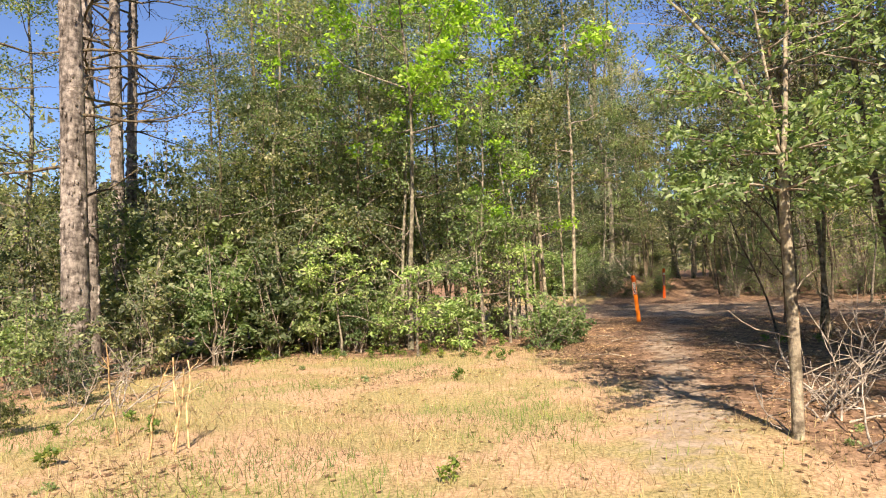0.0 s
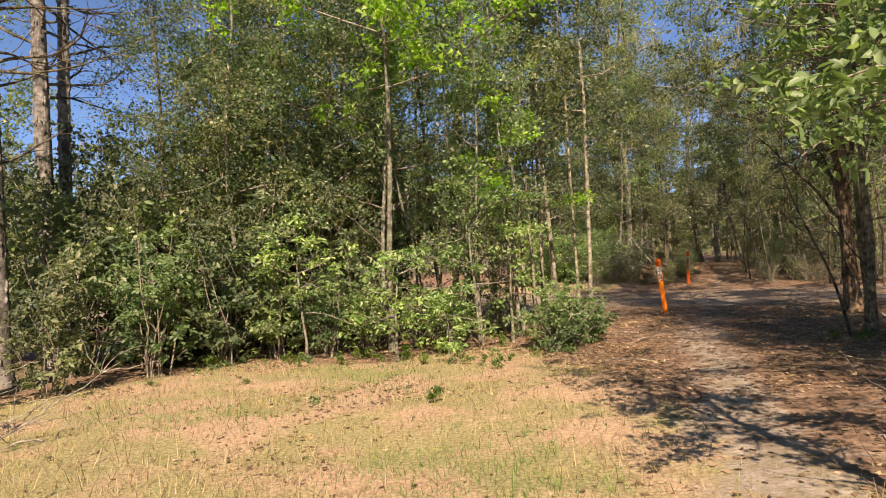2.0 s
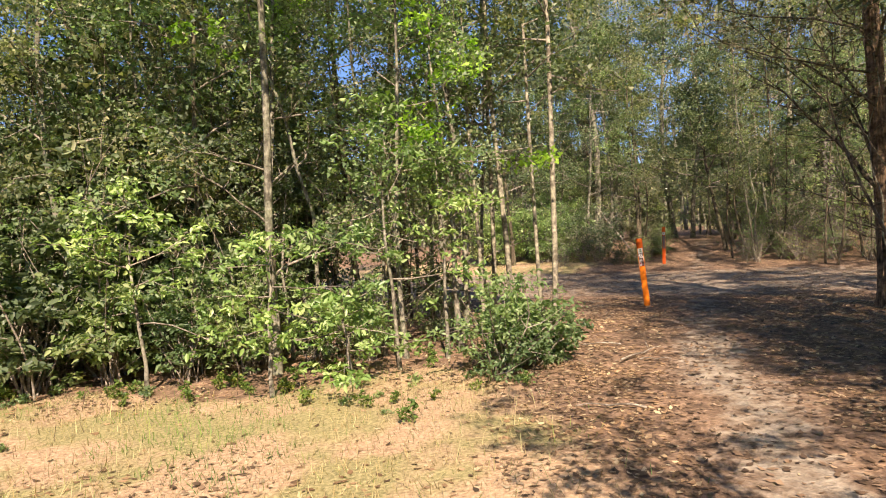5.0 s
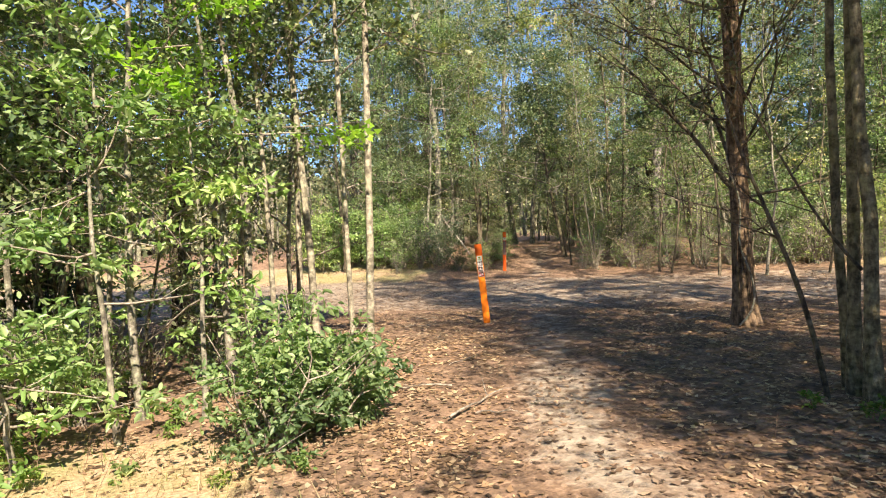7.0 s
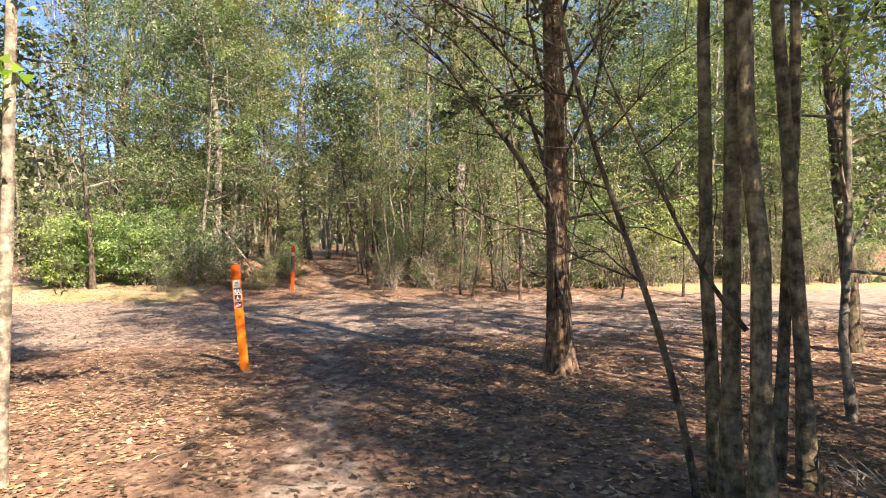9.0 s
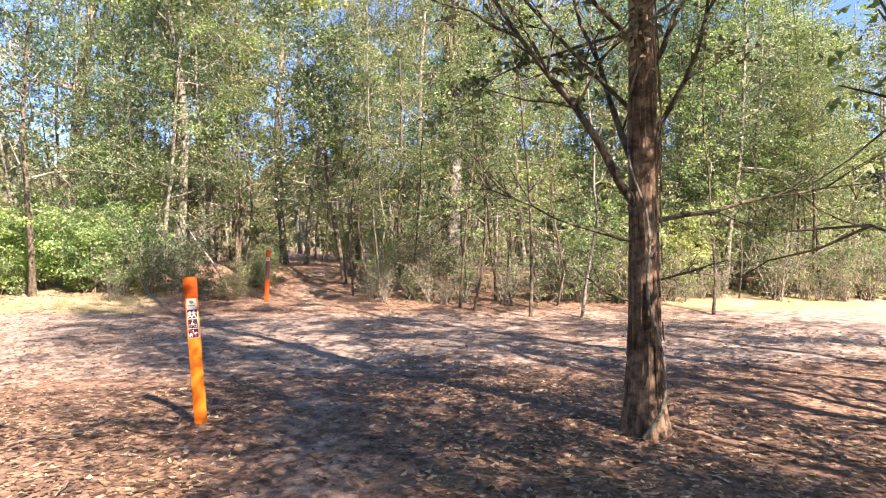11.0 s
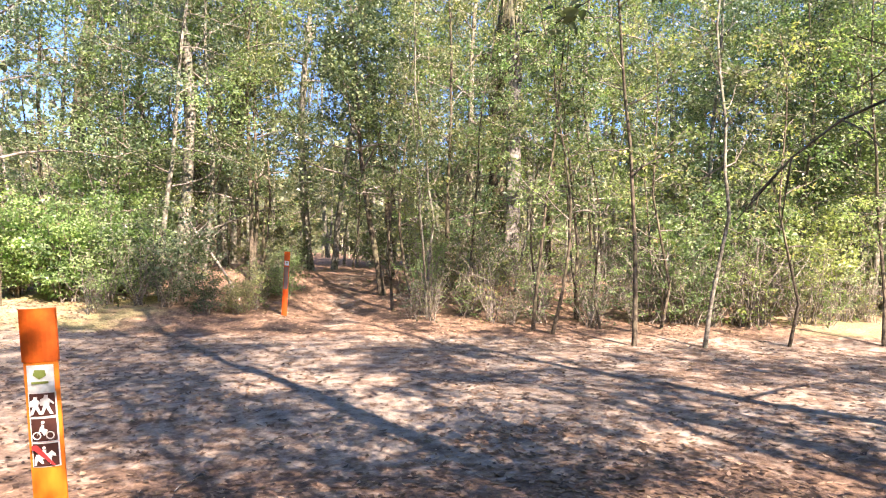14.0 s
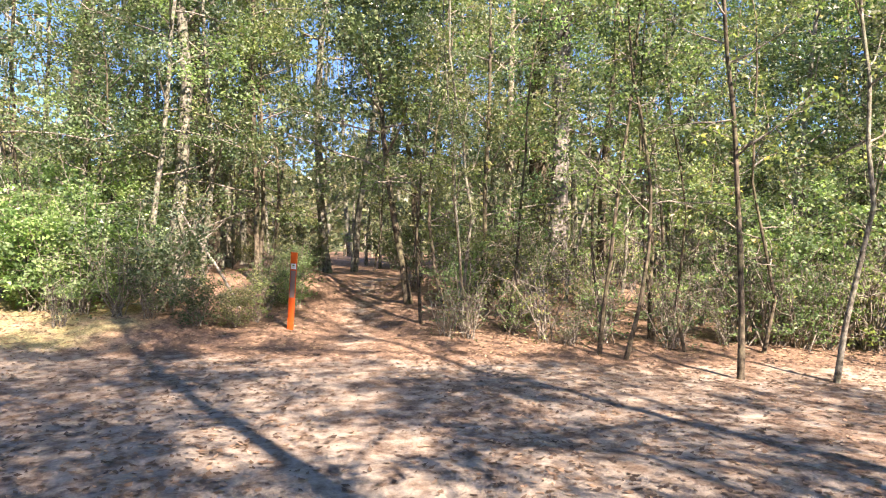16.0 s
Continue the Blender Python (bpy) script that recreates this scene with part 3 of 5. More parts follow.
        tw = wander(rng, bough[j], (rng.normal(0, 0.9), rng.normal(0.3, 0.6), -0.25), rng.uniform(0.3, 0.7), 5, 0.2)
        sprig.tube(tw, np.linspace(0.006, 0.002, 5), 4)
        hang.append(spread(rng, tw, 20, 0.05, 0.2, 3))
    tagged(part_mesh("low_bough", sprig.mesh("low_bough", BARK_DARK), root, "low bough reaching over the road"), kind="stuff")
    part_mesh("bough_leaves", leaf_mesh("bough_leaves", rng, np.concatenate(hang), 0.085, LEAF_DUSK, fine=True), root, "broad dark leaves on the low bough")
    limbs += [(rng.uniform(2.6, 12.6), (math.cos(a), math.sin(a), rng.uniform(0.1, 0.8)), rng.uniform(2.0, 3.4), rng.uniform(0.012, 0.024)) for a in rng.uniform(0, 6.28, 50)]
    for z0, d, ln, r in limbs:
        wood = Wood()
        line = wander(rng, (np.interp(z0, zz, cx), 0, z0), d, ln, 9, 0.1, 0.03)
        wood.tube(line, np.linspace(r, 0.004, 9), 6)
        for _ in range(9):
            k = rng.integers(2, 8)
            dd = line[k] - line[k - 1]
            dd = dd / np.linalg.norm(dd) + rng.normal(0, 0.5, 3)
            tw = wander(rng, line[k], dd, ln * rng.uniform(0.2, 0.45), 5, 0.2)
            wood.tube(tw, np.linspace(r * 0.35, 0.002, 5), 3)
            for _ in range(3):
                m = rng.integers(1, 4)
                t2 = wander(rng, tw[m], tw[m + 1] - tw[m] + rng.normal(0, 0.12, 3), ln * 0.12, 3, 0.2)
                wood.tube(t2, np.linspace(0.003, 0.0015, 3), 3)
            if z0 > 2.0:
                # thicker high up, out of view, to cast shade on road and marker
                places.append(spread(rng, tw, 50 if z0 < 8 else 140, 0.16, 0.1, 14))
        part_mesh("limb", wood.mesh("limb", BARK_DARK), root)
    part_mesh("crown", leaf_mesh("crown", rng, np.concatenate(places), 0.08, LEAF_CEDAR, width=0.4), root, "thin dull green and brown sprays")
    vine = Wood()
    z = np.linspace(0.02, 3.6, 40)
    a = 3.6 + 0.9 * np.sin(z * 2.1) + 0.5 * np.sin(z * 4.7)
    r = np.interp(z, zz, rad) * 1.12 + 0.012 + 0.05 * np.exp(-((z - 1.0) / 0.25) ** 2)
    vine.tube(np.stack([np.interp(z, zz, cx) + r * np.cos(a), r * np.sin(a), z], 1), 0.014 - 0.002 * z, 6)
    part_mesh("vine", vine.mesh("vine", BARK_GREY), root, "woody grey vine climbing the trunk")
    root.matrix_basis = pose(7.68, 14.03, land(7.68, 14.03), 0, -0.5, 0)


cedar()


# ---- pines ----
def tufts(rng, ends, count, length, spreadk):
    """Bunches of needles at the branch ends."""
    c = np.repeat(ends, count, axis=0)
    d = rng.normal(0, 1, (len(c), 3)) + np.array([0, 0, 0.25])
    d /= np.linalg.norm(d, axis=1)[:, None]
    a = c + d * 0.02 + rng.normal(0, spreadk, (len(c), 3))
    tip = a + d * length * rng.uniform(0.7, 1.2, (len(c), 1))
    side = np.cross(d, rng.normal(0, 1, (len(c), 3)))
    side /= np.linalg.norm(side, axis=1)[:, None]
    v = np.stack([a - side * 0.004, a + side * 0.004, tip + side * 0.002, tip - side * 0.002], 1)
    return v.reshape(-1, 3), np.arange(4 * len(c)).reshape(-1, 4)


def pine(seed, x, y, height, radius, lean, first):
    rng = np.random.default_rng(seed)
    root = tagged(new("pine_tree"), "tall pine with plated grey-brown bark and dead lower branches", "tree", "pines at the clearing's edge")
    t = np.linspace(0, 1, 34)
    pts = np.stack([lean[0] * t * height + 0.05 * np.sin(t * 5 + seed), lean[1] * t * height, t * height - 0.08], 1)
    rad = radius * (1 - 0.7 * t)
    rad[0] *= 1.35
    trunk = Wood()
    trunk.tube(pts, rad, 14, 0.05, rng)
    part_mesh("trunk", trunk.mesh("trunk", BARK_PINE), root)
    plates = Wood()
    for _ in range(260):
        a, u = rng.uniform(0, 6.28), rng.uniform(0.005, 0.62)
        c = np.array([np.interp(u, t, pts[:, k]) for k in range(3)])
        r = np.interp(u, t, rad)
        ln = rng.uniform(0.05, 0.16)
        off = np.array([math.cos(a) * r * 0.99, math.sin(a) * r * 0.99, 0])
        plates.tube([c + off, c + off * 1.04 + (0, 0, ln * 0.3), c + off * 1.04 + (0, 0, ln * 0.7), c + off + (0, 0, ln)], [0.004, 0.022, 0.024, 0.005], 5)
    tagged(part_mesh("bark_plating", plates.mesh("bark_plating", BARK_PINE), root, "flaking plates of bark"), kind="stuff")
    ends = []
    for k in range(34):
        u = first + (0.97 - first) * (k + rng.uniform(0, 1)) / 34
        c = np.array([np.interp(u, t, pts[:, j]) for j in range(3)])
        a = rng.uniform(0, 6.28)
        ln = rng.uniform(1.4, 3.0) * (1.15 - 0.6 * u)
        dead = u < 0.5
        line = wander(rng, c, (math.cos(a), math.sin(a), rng.uniform(-0.15, 0.35)), ln, 8, 0.16, 0.02)
        wood = Wood()
        wood.tube(line, np.linspace(0.030 if dead else 0.035, 0.005, 8), 6)
        for _ in range(6):
            j = rng.integers(2, 7)
            tw = wander(rng, line[j], line[j] - line[j - 1] + rng.normal(0, 0.18, 3), ln * rng.uniform(0.2, 0.4), 5, 0.2)
            wood.tube(tw, np.linspace(0.010, 0.003, 5), 4)
            if not dead:
                ends.append(tw[2:])
        if not dead:
            ends.append(line[4:])
        part_mesh("dead_branch" if dead else "branch", wood.mesh("branch", BARK_DARK if dead else BARK_PINE), root)
    v, q = tufts(rng, np.concatenate(ends), 14, 0.22, 0.02)
    part_mesh("needles", mesh_of("needles", v, q, NEEDLE), root)
    root.location = (x, y, land(x, y))


pine(1, -5.98, 10.2, 17, 0.215, (0.002, 0), 0.17)
pine(2, -6.45, 11.5, 18, 0.16, (0.004, 0), 0.26)
pine(3, -6.75, 13.3, 17, 0.15, (-0.004, 0), 0.28)
pine(4, -6.85, 14.0, 18, 0.13, (0.012, 0), 0.3)
pine(5, -9.4, 12.8, 16, 0.14, (-0.01, 0), 0.2)

# ---- plants to be repeated, built once and set in place below ----
G_TH, G_RD, G_FW, G_RT = "thicket left of the trail", "young trees along the sand road", "forest beyond the road", "trees right of the trail"
LAB_SH = "leafy evergreen shrub in the thicket at the clearing's edge"
shrubs = [make_shrub("shrub", LAB_SH, 100 + k, 2.1, 1.25, 14, 2300, 0.085, m, G_TH, (0, -40, 0), 0.2, 0.46, True) for k, m in enumerate((LEAF_EVER, LEAF_OLIVE, LEAF_FRESH, LEAF_FRESH))]
tallshrubs = [make_shrub("tall_shrub", "tall dense shrub with olive and dark green leaves in the thicket", 130 + k, 4.2, 1.8, 16, 8000, 0.105, m, G_TH, (0, -40, 0), 0.0) for k, m in enumerate((LEAF_OLIVE, LEAF_EVER, LEAF_DUSK))]
LAB_UT = "slender understory tree with small evergreen leaves"
under = [make_tree("understory_tree", LAB_UT, 200 + k, h, r, c, 2.1, 18, 9400, 0.074, m, b, "tree", G_TH, (0, -40, 0), sigma=0.26)
         for k, (h, r, c, m, b) in enumerate(((7.5, 0.045, 0.12, LEAF_OLIVE, BARK_DARK), (8.5, 0.05, 0.2, LEAF_EVER, BARK_DARK), (6.5, 0.04, 0.1, LEAF_DUSK, BARK_DARK), (9, 0.055, 0.22, LEAF_OLIVE, BARK_GREY)))]
airy = [make_tree("understory_tree", "slender half-bare understory tree with thin evergreen sprays", 210 + k, h, r, c, 2.0, 16, 4600, 0.085, m, b, "tree", G_RT, (0, -40, 0), sigma=0.24, sub=3)
        for k, (h, r, c, m, b) in enumerate(((7.5, 0.045, 0.16, LEAF_OLIVE, BARK_GREY), (8.5, 0.05, 0.25, LEAF_FRESH, BARK_DARK), (6.5, 0.04, 0.15, LEAF_FRESH, BARK_GREY), (9, 0.055, 0.28, LEAF_PALE, BARK_GREY)))]
LAB_BR = "twiggy half-bare brush with few leaves at the wood's edge"
brush = [make_shrub("low_brush", LAB_BR, 150 + k, 1.6, 1.4, 13, n, 0.062, m, G_FW, (0, -40, 0), 0.0) for k, (n, m) in enumerate(((560, LEAF_OLIVE), (380, LEAF_AUTUMN), (800, LEAF_FRESH)))]
LAB_PO = "thin bare-stemmed young tree with sparse twigs"
poles = [make_tree("young_tree", LAB_PO, 300 + k, h, r, c, 1.05, 15, n, 0.075, m, b, "tree", G_RD, (0, -40, 0), bend=bd, sub=3, twig=3)
         for k, (h, r, c, n, m, b, bd) in enumerate(((6.0, 0.026, 0.24, 2000, LEAF_FRESH, BARK_DARK, 0.16), (7.0, 0.030, 0.3, 2500, LEAF_EVER, BARK_DARK, 0.11), (5.0, 0.020, 0.2, 1500, LEAF_AUTUMN, BARK_DARK, 0.2), (7.5, 0.030, 0.32, 2100, LEAF_OLIVE, BARK_GREY, 0.13)))]
LAB_FW = "tall forest tree with a full crown of mixed green leaves"
tall = [make_tree("forest_tree", LAB_FW, 400 + k, h, r, c, 3.3, 20, 13000, 0.105, m, b, "tree", G_FW, (0, -40, 0), sigma=0.42, bend=0.08)
        for k, (h, r, c, m, b) in enumerate(((12, 0.11, 0.2, LEAF_OLIVE, BARK_GREY), (13, 0.13, 0.24, LEAF_EVER, BARK_DARK), (11, 0.1, 0.16, LEAF_FRESH, BARK_GREY), (12, 0.12, 0.22, LEAF_AUTUMN, BARK_PALE)))]
bushes = [make_shrub("undergrowth_bush", "dense olive-green undergrowth bush under the trees", 500 + k, 2.2, 1.8, 12, 4000, 0.078, m, G_FW, (0, -40, 0), 0.0) for k, m in enumerate((LEAF_OLIVE, LEAF_EVER, LEAF_DUSK, LEAF_FRESH))]
PROTO = shrubs + tallshrubs + under + airy + poles + tall + bushes + brush
rnd = random.Random(5)

# thicket: the shrubs that front the clearing
for x, y, k, s in ((-5.6, 9.0, 0, .8), (-4.9, 10.4, 1, .95), (-4.1, 11.6, 2, 1.15), (-3.4, 12.5, 0, 1.3), (-2.5, 12.6, 3, 1.0), (-1.7, 12.6, 2, .8), (-1.1, 12.9, 3, .7), (-0.3, 12.9, 0, .5), (0.35, 13.0, 3, .55), (-2.9, 13.4, 1, 1.5), (-4.6, 12.9, 3, 1.5),
                   (-4.7, 8.0, 1, .45), (-5.4, 7.0, 3, .55), (-4.5, 6.4, 0, .32), (-5.6, 12.2, 0, 1.4), (-6.8, 10.0, 2, .8), (-7.6, 8.6, 1, .8), (-7.6, 6.2, 0, .7), (-6.4, 5.4, 3, .5), (-1.3, 13.8, 0, 1.2), (1.2, 14.6, 1, .7)):
    put(shrubs[k], x, y, rnd.uniform(0, 360), s)
LAB_CO = "rounded leafy shrub at the corner of the thicket by the trail"
make_shrub("corner_shrub", LAB_CO, 171, 1.1, 1.15, 20, 3600, 0.062, LEAF_FRESH, G_TH, (1.85, 11.75, land(1.85, 11.75)), 0.0, 0.46, True)
make_shrub("corner_shrub", LAB_CO, 172, 0.8, 0.9, 14, 1700, 0.075, LEAF_FRESH, G_TH, (2.25, 12.15, land(2.25, 12.15)), 0.0, 0.46, True)
for x, y, k, s in ((-5.0, 13.6, 2, 1.1), (-4.0, 14.3, 0, 1.2), (-3.0, 14.8, 1, 1.2), (-1.8, 15.2, 0, 1.05), (-6.2, 12.9, 1, 1.1), (-4.6, 15.6, 1, 1.4), (-2.6, 16.4, 2, 1.4), (-7.4, 14.2, 0, 1.2), (-6.0, 15.8, 2, 1.3), (-8.8, 15, 2, 1.0), (-9.8, 13.4, 1, .8), (-3.4, 17.4, 0, 1.3), (-1.4, 18.0, 1, 1.2)):
    put(tallshrubs[k], x, y, rnd.uniform(0, 360), s)
for _ in range(30):
    x, y = rnd.uniform(-4.5, 1.7), rnd.uniform(12.7, 15)
    tagged(put(brush[rnd.randrange(3)], x, y, rnd.uniform(0, 360), rnd.uniform(0.35, 0.9)), group=G_TH)
# thicket: thin trees in and behind it
for x, y, k, s in ((-3.4, 13.5, 3, .85), (-4.6, 12.8, 1, .8), (-1.4, 14.8, 3, 1), (-3.0, 15.2, 0, 1), (-5.2, 14.4, 1, .85), (-2.2, 16.8, 3, 1.1), (-4.0, 16.8, 0, 1.15),):
    put(under[k], x, y, rnd.uniform(0, 360), s)
for x, y, k, s in ((-0.78, 13.25, 0, .9), (0.8, 12.9, 2, .8), (-2.0, 13.6, 1, .9), (0.2, 14.6, 1, .95), (1.6, 14.0, 3, .8), (-2.7, 14.2, 2, 1), (1.2, 15.8, 0, .9), (-0.6, 16.4, 1, 1.05), (0.9, 17.4, 2, 1), (2.2, 16.6, 0, .8)):
    tagged(put(airy[k], x, y, rnd.uniform(0, 360), s), group=G_TH)
for _ in range(38):
    put(poles[rnd.randrange(4)], rnd.uniform(-5, 1.9), rnd.uniform(12.9, 16.5), rnd.uniform(0, 360), rnd.uniform(0.5, 0.95), (rnd.gauss(0, 4), rnd.gauss(0, 4)))
make_tree("lime_green_tree", "young oak with wide layered sprays of bright lime-green leaves", 31, 8.2, 0.05, 0.5, 3.4, 19, 9000, 0.12, LEAF_LIME, BARK_GREY, at=(-0.7, 12.7, land(-0.7, 12.7)), lean=(-0.03, -0.17), rise=0.08, sigma=0.19)
make_tree("lime_green_tree", "small young tree with lime-green leaves among darker ones", 32, 4.6, 0.035, 0.5, 1.3, 10, 1500, 0.10, LEAF_LIME, BARK_GREY, at=(1.5, 13.4, land(1.5, 13.4)), rise=0.0, sigma=0.15)
for x, y, h, sd in ((0.75, 12.3, 3.0, 33), (1.3, 12.7, 2.4, 34), (-2.0, 12.2, 2.2, 35), (0.25, 11.8, 1.05, 36), (-0.5, 11.6, 1.7, 37)):
    make_tree("laurel_sapling", "young laurel with long bright green leaves in sprays", sd, h, 0.022, 0.35, 1.0, 11, 900, 0.085, LEAF_BRIGHT, BARK_GREY, group=G_TH, at=(x, y, land(x, y)), rise=0.1, sigma=0.13, fine=True)
for x, y, k, s in ((9.7, 28.3, 0, .5), (10.2, 29.2, 2, .55), (9.4, 27.4, 0, .45), (10.6, 29.8, 1, .5), (9.0, 27.0, 2, .4)):
    put(bushes[2 if k == 2 else 0], x, y, rnd.uniform(0, 360), s)
# thin trees by the trail
for x, y, h, r, lx, ly in ((2.35, 14.4, 8.5, 0.04, -0.02, 0), (2.8, 13.7, 9, 0.038, 0.005, 0), (2.7, 14.0, 7.5, 0.028, 0.0, 0.01), (1.5, 14.9, 7, .03, 0.01, 0), (1.9, 14.2, 6, .028, -.01, 0), (2.2, 15.6, 7.5, .04, 0, 0)):
    make_tree("slender_tree", "slender pale-barked tree standing straight beside the trail", int(x * 100), h + 1.5, r, 0.33, 1.4, 22, 5200, 0.085, LEAF_EVER, BARK_PALE, group="slender trees by the trail", at=(x, y, land(x, y)), lean=(lx, ly), bend=0.03, sigma=0.2)
# clump of trunks right of the trail
for k, (x, y, r, lx, ly) in enumerate(((6.05, 11.05, 0.046, -0.01, 0.0), (5.93, 10.8, 0.05, 0.005, 0.01), (6.6, 11.12, 0.034, 0.0, 0.02), (6.58, 10.92, 0.04, 0.01, -0.01), (6.16, 11.2, 0.036, -0.004, 0.01))):
    make_tree("clump_tree", "mossy dark-barked tree in a tight clump of trunks", 40 + k, 10.5 + 0.5 * k, r, 0.28, 2.9, 24, 3300, 0.085, LEAF_DUSK, BARK_MOSS, group=G_RT, at=(x, y, land(x, y)), lean=(lx, ly), sides=10, sigma=0.26, flare=1.5, bend=0.085, fine=True)
def leaning_sapling(x, y):
    rng = np.random.default_rng(55)
    root = tree_at("leaning_sapling", "thin bare grey sapling leaning out of the clump of trunks", "tree", G_RT)
    trunk, branch = Wood(), Wood()
    t = np.linspace(0, 1, 12)
    stem = np.stack([-0.66 * t + 0.05 * np.sin(t * 6), 0.30 * t, 2.6 * t ** 0.92 - 0.05], 1)
    trunk.tube(stem, np.linspace(0.021, 0.008, 12), 7, 0.05, rng)
    bow = np.stack([-0.02 - 0.75 * t + 0.10 * np.sin(t * 3.1), -0.1 + 0.35 * t, 0.95 + 1.5 * t - 0.25 * np.sin(t * 3.1)], 1)
    bow[:, 0] += 0.25
    side = Wood()
    side.tube(bow, np.linspace(0.016, 0.005, 12), 6, 0.05, rng)
    part_mesh("side_stem", side.mesh("side_stem", BARK_DARK), root, "bowed dark side stem")
    for k in range(6):
        j = 4 + k
        branch.tube(wander(rng, bow[j], (rng.normal(-0.3, 0.5), rng.normal(0, 0.5), 0.6), rng.uniform(0.3, 0.7), 6, 0.2), np.linspace(0.006, 0.002, 6), 4)
    for k in range(9):
        j = 5 + k % 6
        line = wander(rng, stem[j], (rng.normal(-0.2, 0.6), rng.normal(0, 0.6), 0.5), rng.uniform(0.4, 0.9), 6, 0.18)
        branch.tube(line, np.linspace(0.007, 0.002, 6), 4)
        for _ in range(3):
            m = rng.integers(1, 5)
            branch.tube(wander(rng, line[m], line[m] - line[m - 1] + rng.normal(0, 0.08, 3), 0.3, 4, 0.2), np.linspace(0.004, 0.0015, 4), 3)
    part_mesh("trunk", trunk.mesh("trunk", BARK_DARK), root)
    tagged(part_mesh("branchwork", branch.mesh("branchwork", BARK_DARK), root, "bare thin twigs"), kind="stuff")
    root.location = (x, y, land(x, y))


leaning_sapling(5.8, 11.05)
# lean, height and wide unseen crown are set to shade the far marker
make_tree("forest_tree", "dark straight tree standing in the shade", 56, 15, 0.09, 0.28, 4.2, 24, 12000, 0.10, LEAF_DUSK, BARK_DARK, group=G_RT, at=(11.2, 12.7, land(11.2, 12.7)), lean=(-0.08, 0.02), bend=0.04)
# two trees added at the edge of view to shade the road's right side
for x, y, k, s in ((9.9, 11.2, 1, 1.2), (12.4, 11.3, 3, 1.1)):
    tagged(put(under[k], x, y, 40 * k, s), group=G_RT)
# sapling at the clearing's edge
def edge_sapling(x, y):
    rng = np.random.default_rng(61)
    root = tree_at("edge_sapling", "pale-barked forked sapling in sunlight at the clearing's edge", "tree")
    trunk, branch, places = Wood(), Wood(), []
    t = np.linspace(0, 1, 9)
    stem = np.stack([0.02 * np.sin(t * 5) + 0.03 * t, 0.02 * np.sin(t * 4), t * 2.2 - 0.05], 1)
    trunk.tube(stem, np.linspace(0.044, 0.034, 9), 10, 0.05, rng)
    for way, ln, r in (((-0.42, 0.1, 1), 2.6, 0.020), ((0.22, -0.05, 1), 2.8, 0.022), ((-0.02, 0.35, 1), 2.4, 0.016)):
        fork = wander(rng, stem[-1] - (0, 0, 0.05), way, ln, 10, 0.08, 0.02)
        limb = Wood()
        limb.tube(fork, np.linspace(r, 0.007, 10), 7)
        part_mesh("limb", limb.mesh("limb", BARK_PALE), root)
        for k in range(9):
            j = 1 + k
            a = k * 2.4 + rng.uniform(0, 1)
            line = wander(rng, fork[j], (math.cos(a), math.sin(a), 0.12), rng.uniform(0.55, 1.15), 6, 0.16)
            branch.tube(line, np.linspace(0.008, 0.003, 6), 4)
            places.append(spread(rng, line, 130, 0.13, 0.25, 16))
    for k in range(16):
        a = k * 2.4
        line = wander(rng, stem[-1 if k % 2 else -2], (math.cos(a), math.sin(a), 0.18), rng.uniform(0.7, 1.2), 6, 0.14)
        branch.tube(line, np.linspace(0.009, 0.003, 6), 4)
        places.append(spread(rng, line, 240, 0.11, 0.25, 20))
    for z, a in ((0.75, 2.8), (0.45, 0.2), (1.05, 0.5)):
        branch.tube(wander(rng, (0, 0, z), (math.cos(a), math.sin(a), 0.5), 0.5, 5, 0.15), np.linspace(0.007, 0.003, 5), 4)
    part_mesh("trunk", trunk.mesh("trunk", BARK_PALE), root)
    tagged(part_mesh("branchwork", branch.mesh("branchwork", TWIG), root, "thin grey-brown branches and twigs"), kind="stuff")
    part_mesh("crown", leaf_mesh("crown", rng, np.concatenate(places), 0.06, LEAF_FRESH, width=0.45, fine=True), root)
    root.location = (x, y, land(x, y))


edge_sapling(2.62, 4.8)
# trees that reach over the trail
for x, y, h, sd in ((6.1, 8.4, 8.0, 63), (5.5, 6.7, 7.6, 64)):
    make_tree("overhanging_tree", "dark-leaved evergreen tree reaching low over the shaded trail", sd, h, 0.06, 0.27, 2.4, 22, 5600, 0.075, LEAF_DUSK if sd % 2 else LEAF_EVER, BARK_DARK, group=G_RT, at=(x, y, land(x, y)), lean=(-0.03, 0), rise=0.15, sigma=0.26)
# right side of the trail: mostly out of view, added to shade trail and road
for x, y, k, s in ((6.2, 7.4, 1, .95), (5.9, 4.6, 0, .9), (6.8, 5.8, 3, 1.1), (8.2, 7.2, 1, 1.2), (10.4, 9.6, 3, 1.1), (9.6, 5.0, 0, 1.2), (12.6, 9.0, 1, 1.1), (14.2, 11.0, 0, 1.0), (16, 10.4, 1, 1.0), (5.9, 1.4, 3, 1.1), (6.4, 2.6, 1, 1.2), (5.6, -1.6, 3, 1.1), (6.4, -0.6, 0, 1.25), (8.4, 2.2, 2, 1.3), (7.6, -2.4, 1, 1.3), (5.9, 6.4, 2, .9), (6.4, 4.0, 3, 1.35), (6.0, 0.4, 1, 1.4), (9.6, 10.0, 3, 1.35), (8.2, 11.4, 2, .95), (7.6, 7.0, 3, 1.3), (6.9, 3.6, 1, 1.4), (6.2, -3.2, 1, 1.4)):
    put(airy[k], x, y, rnd.uniform(0, 360), s)
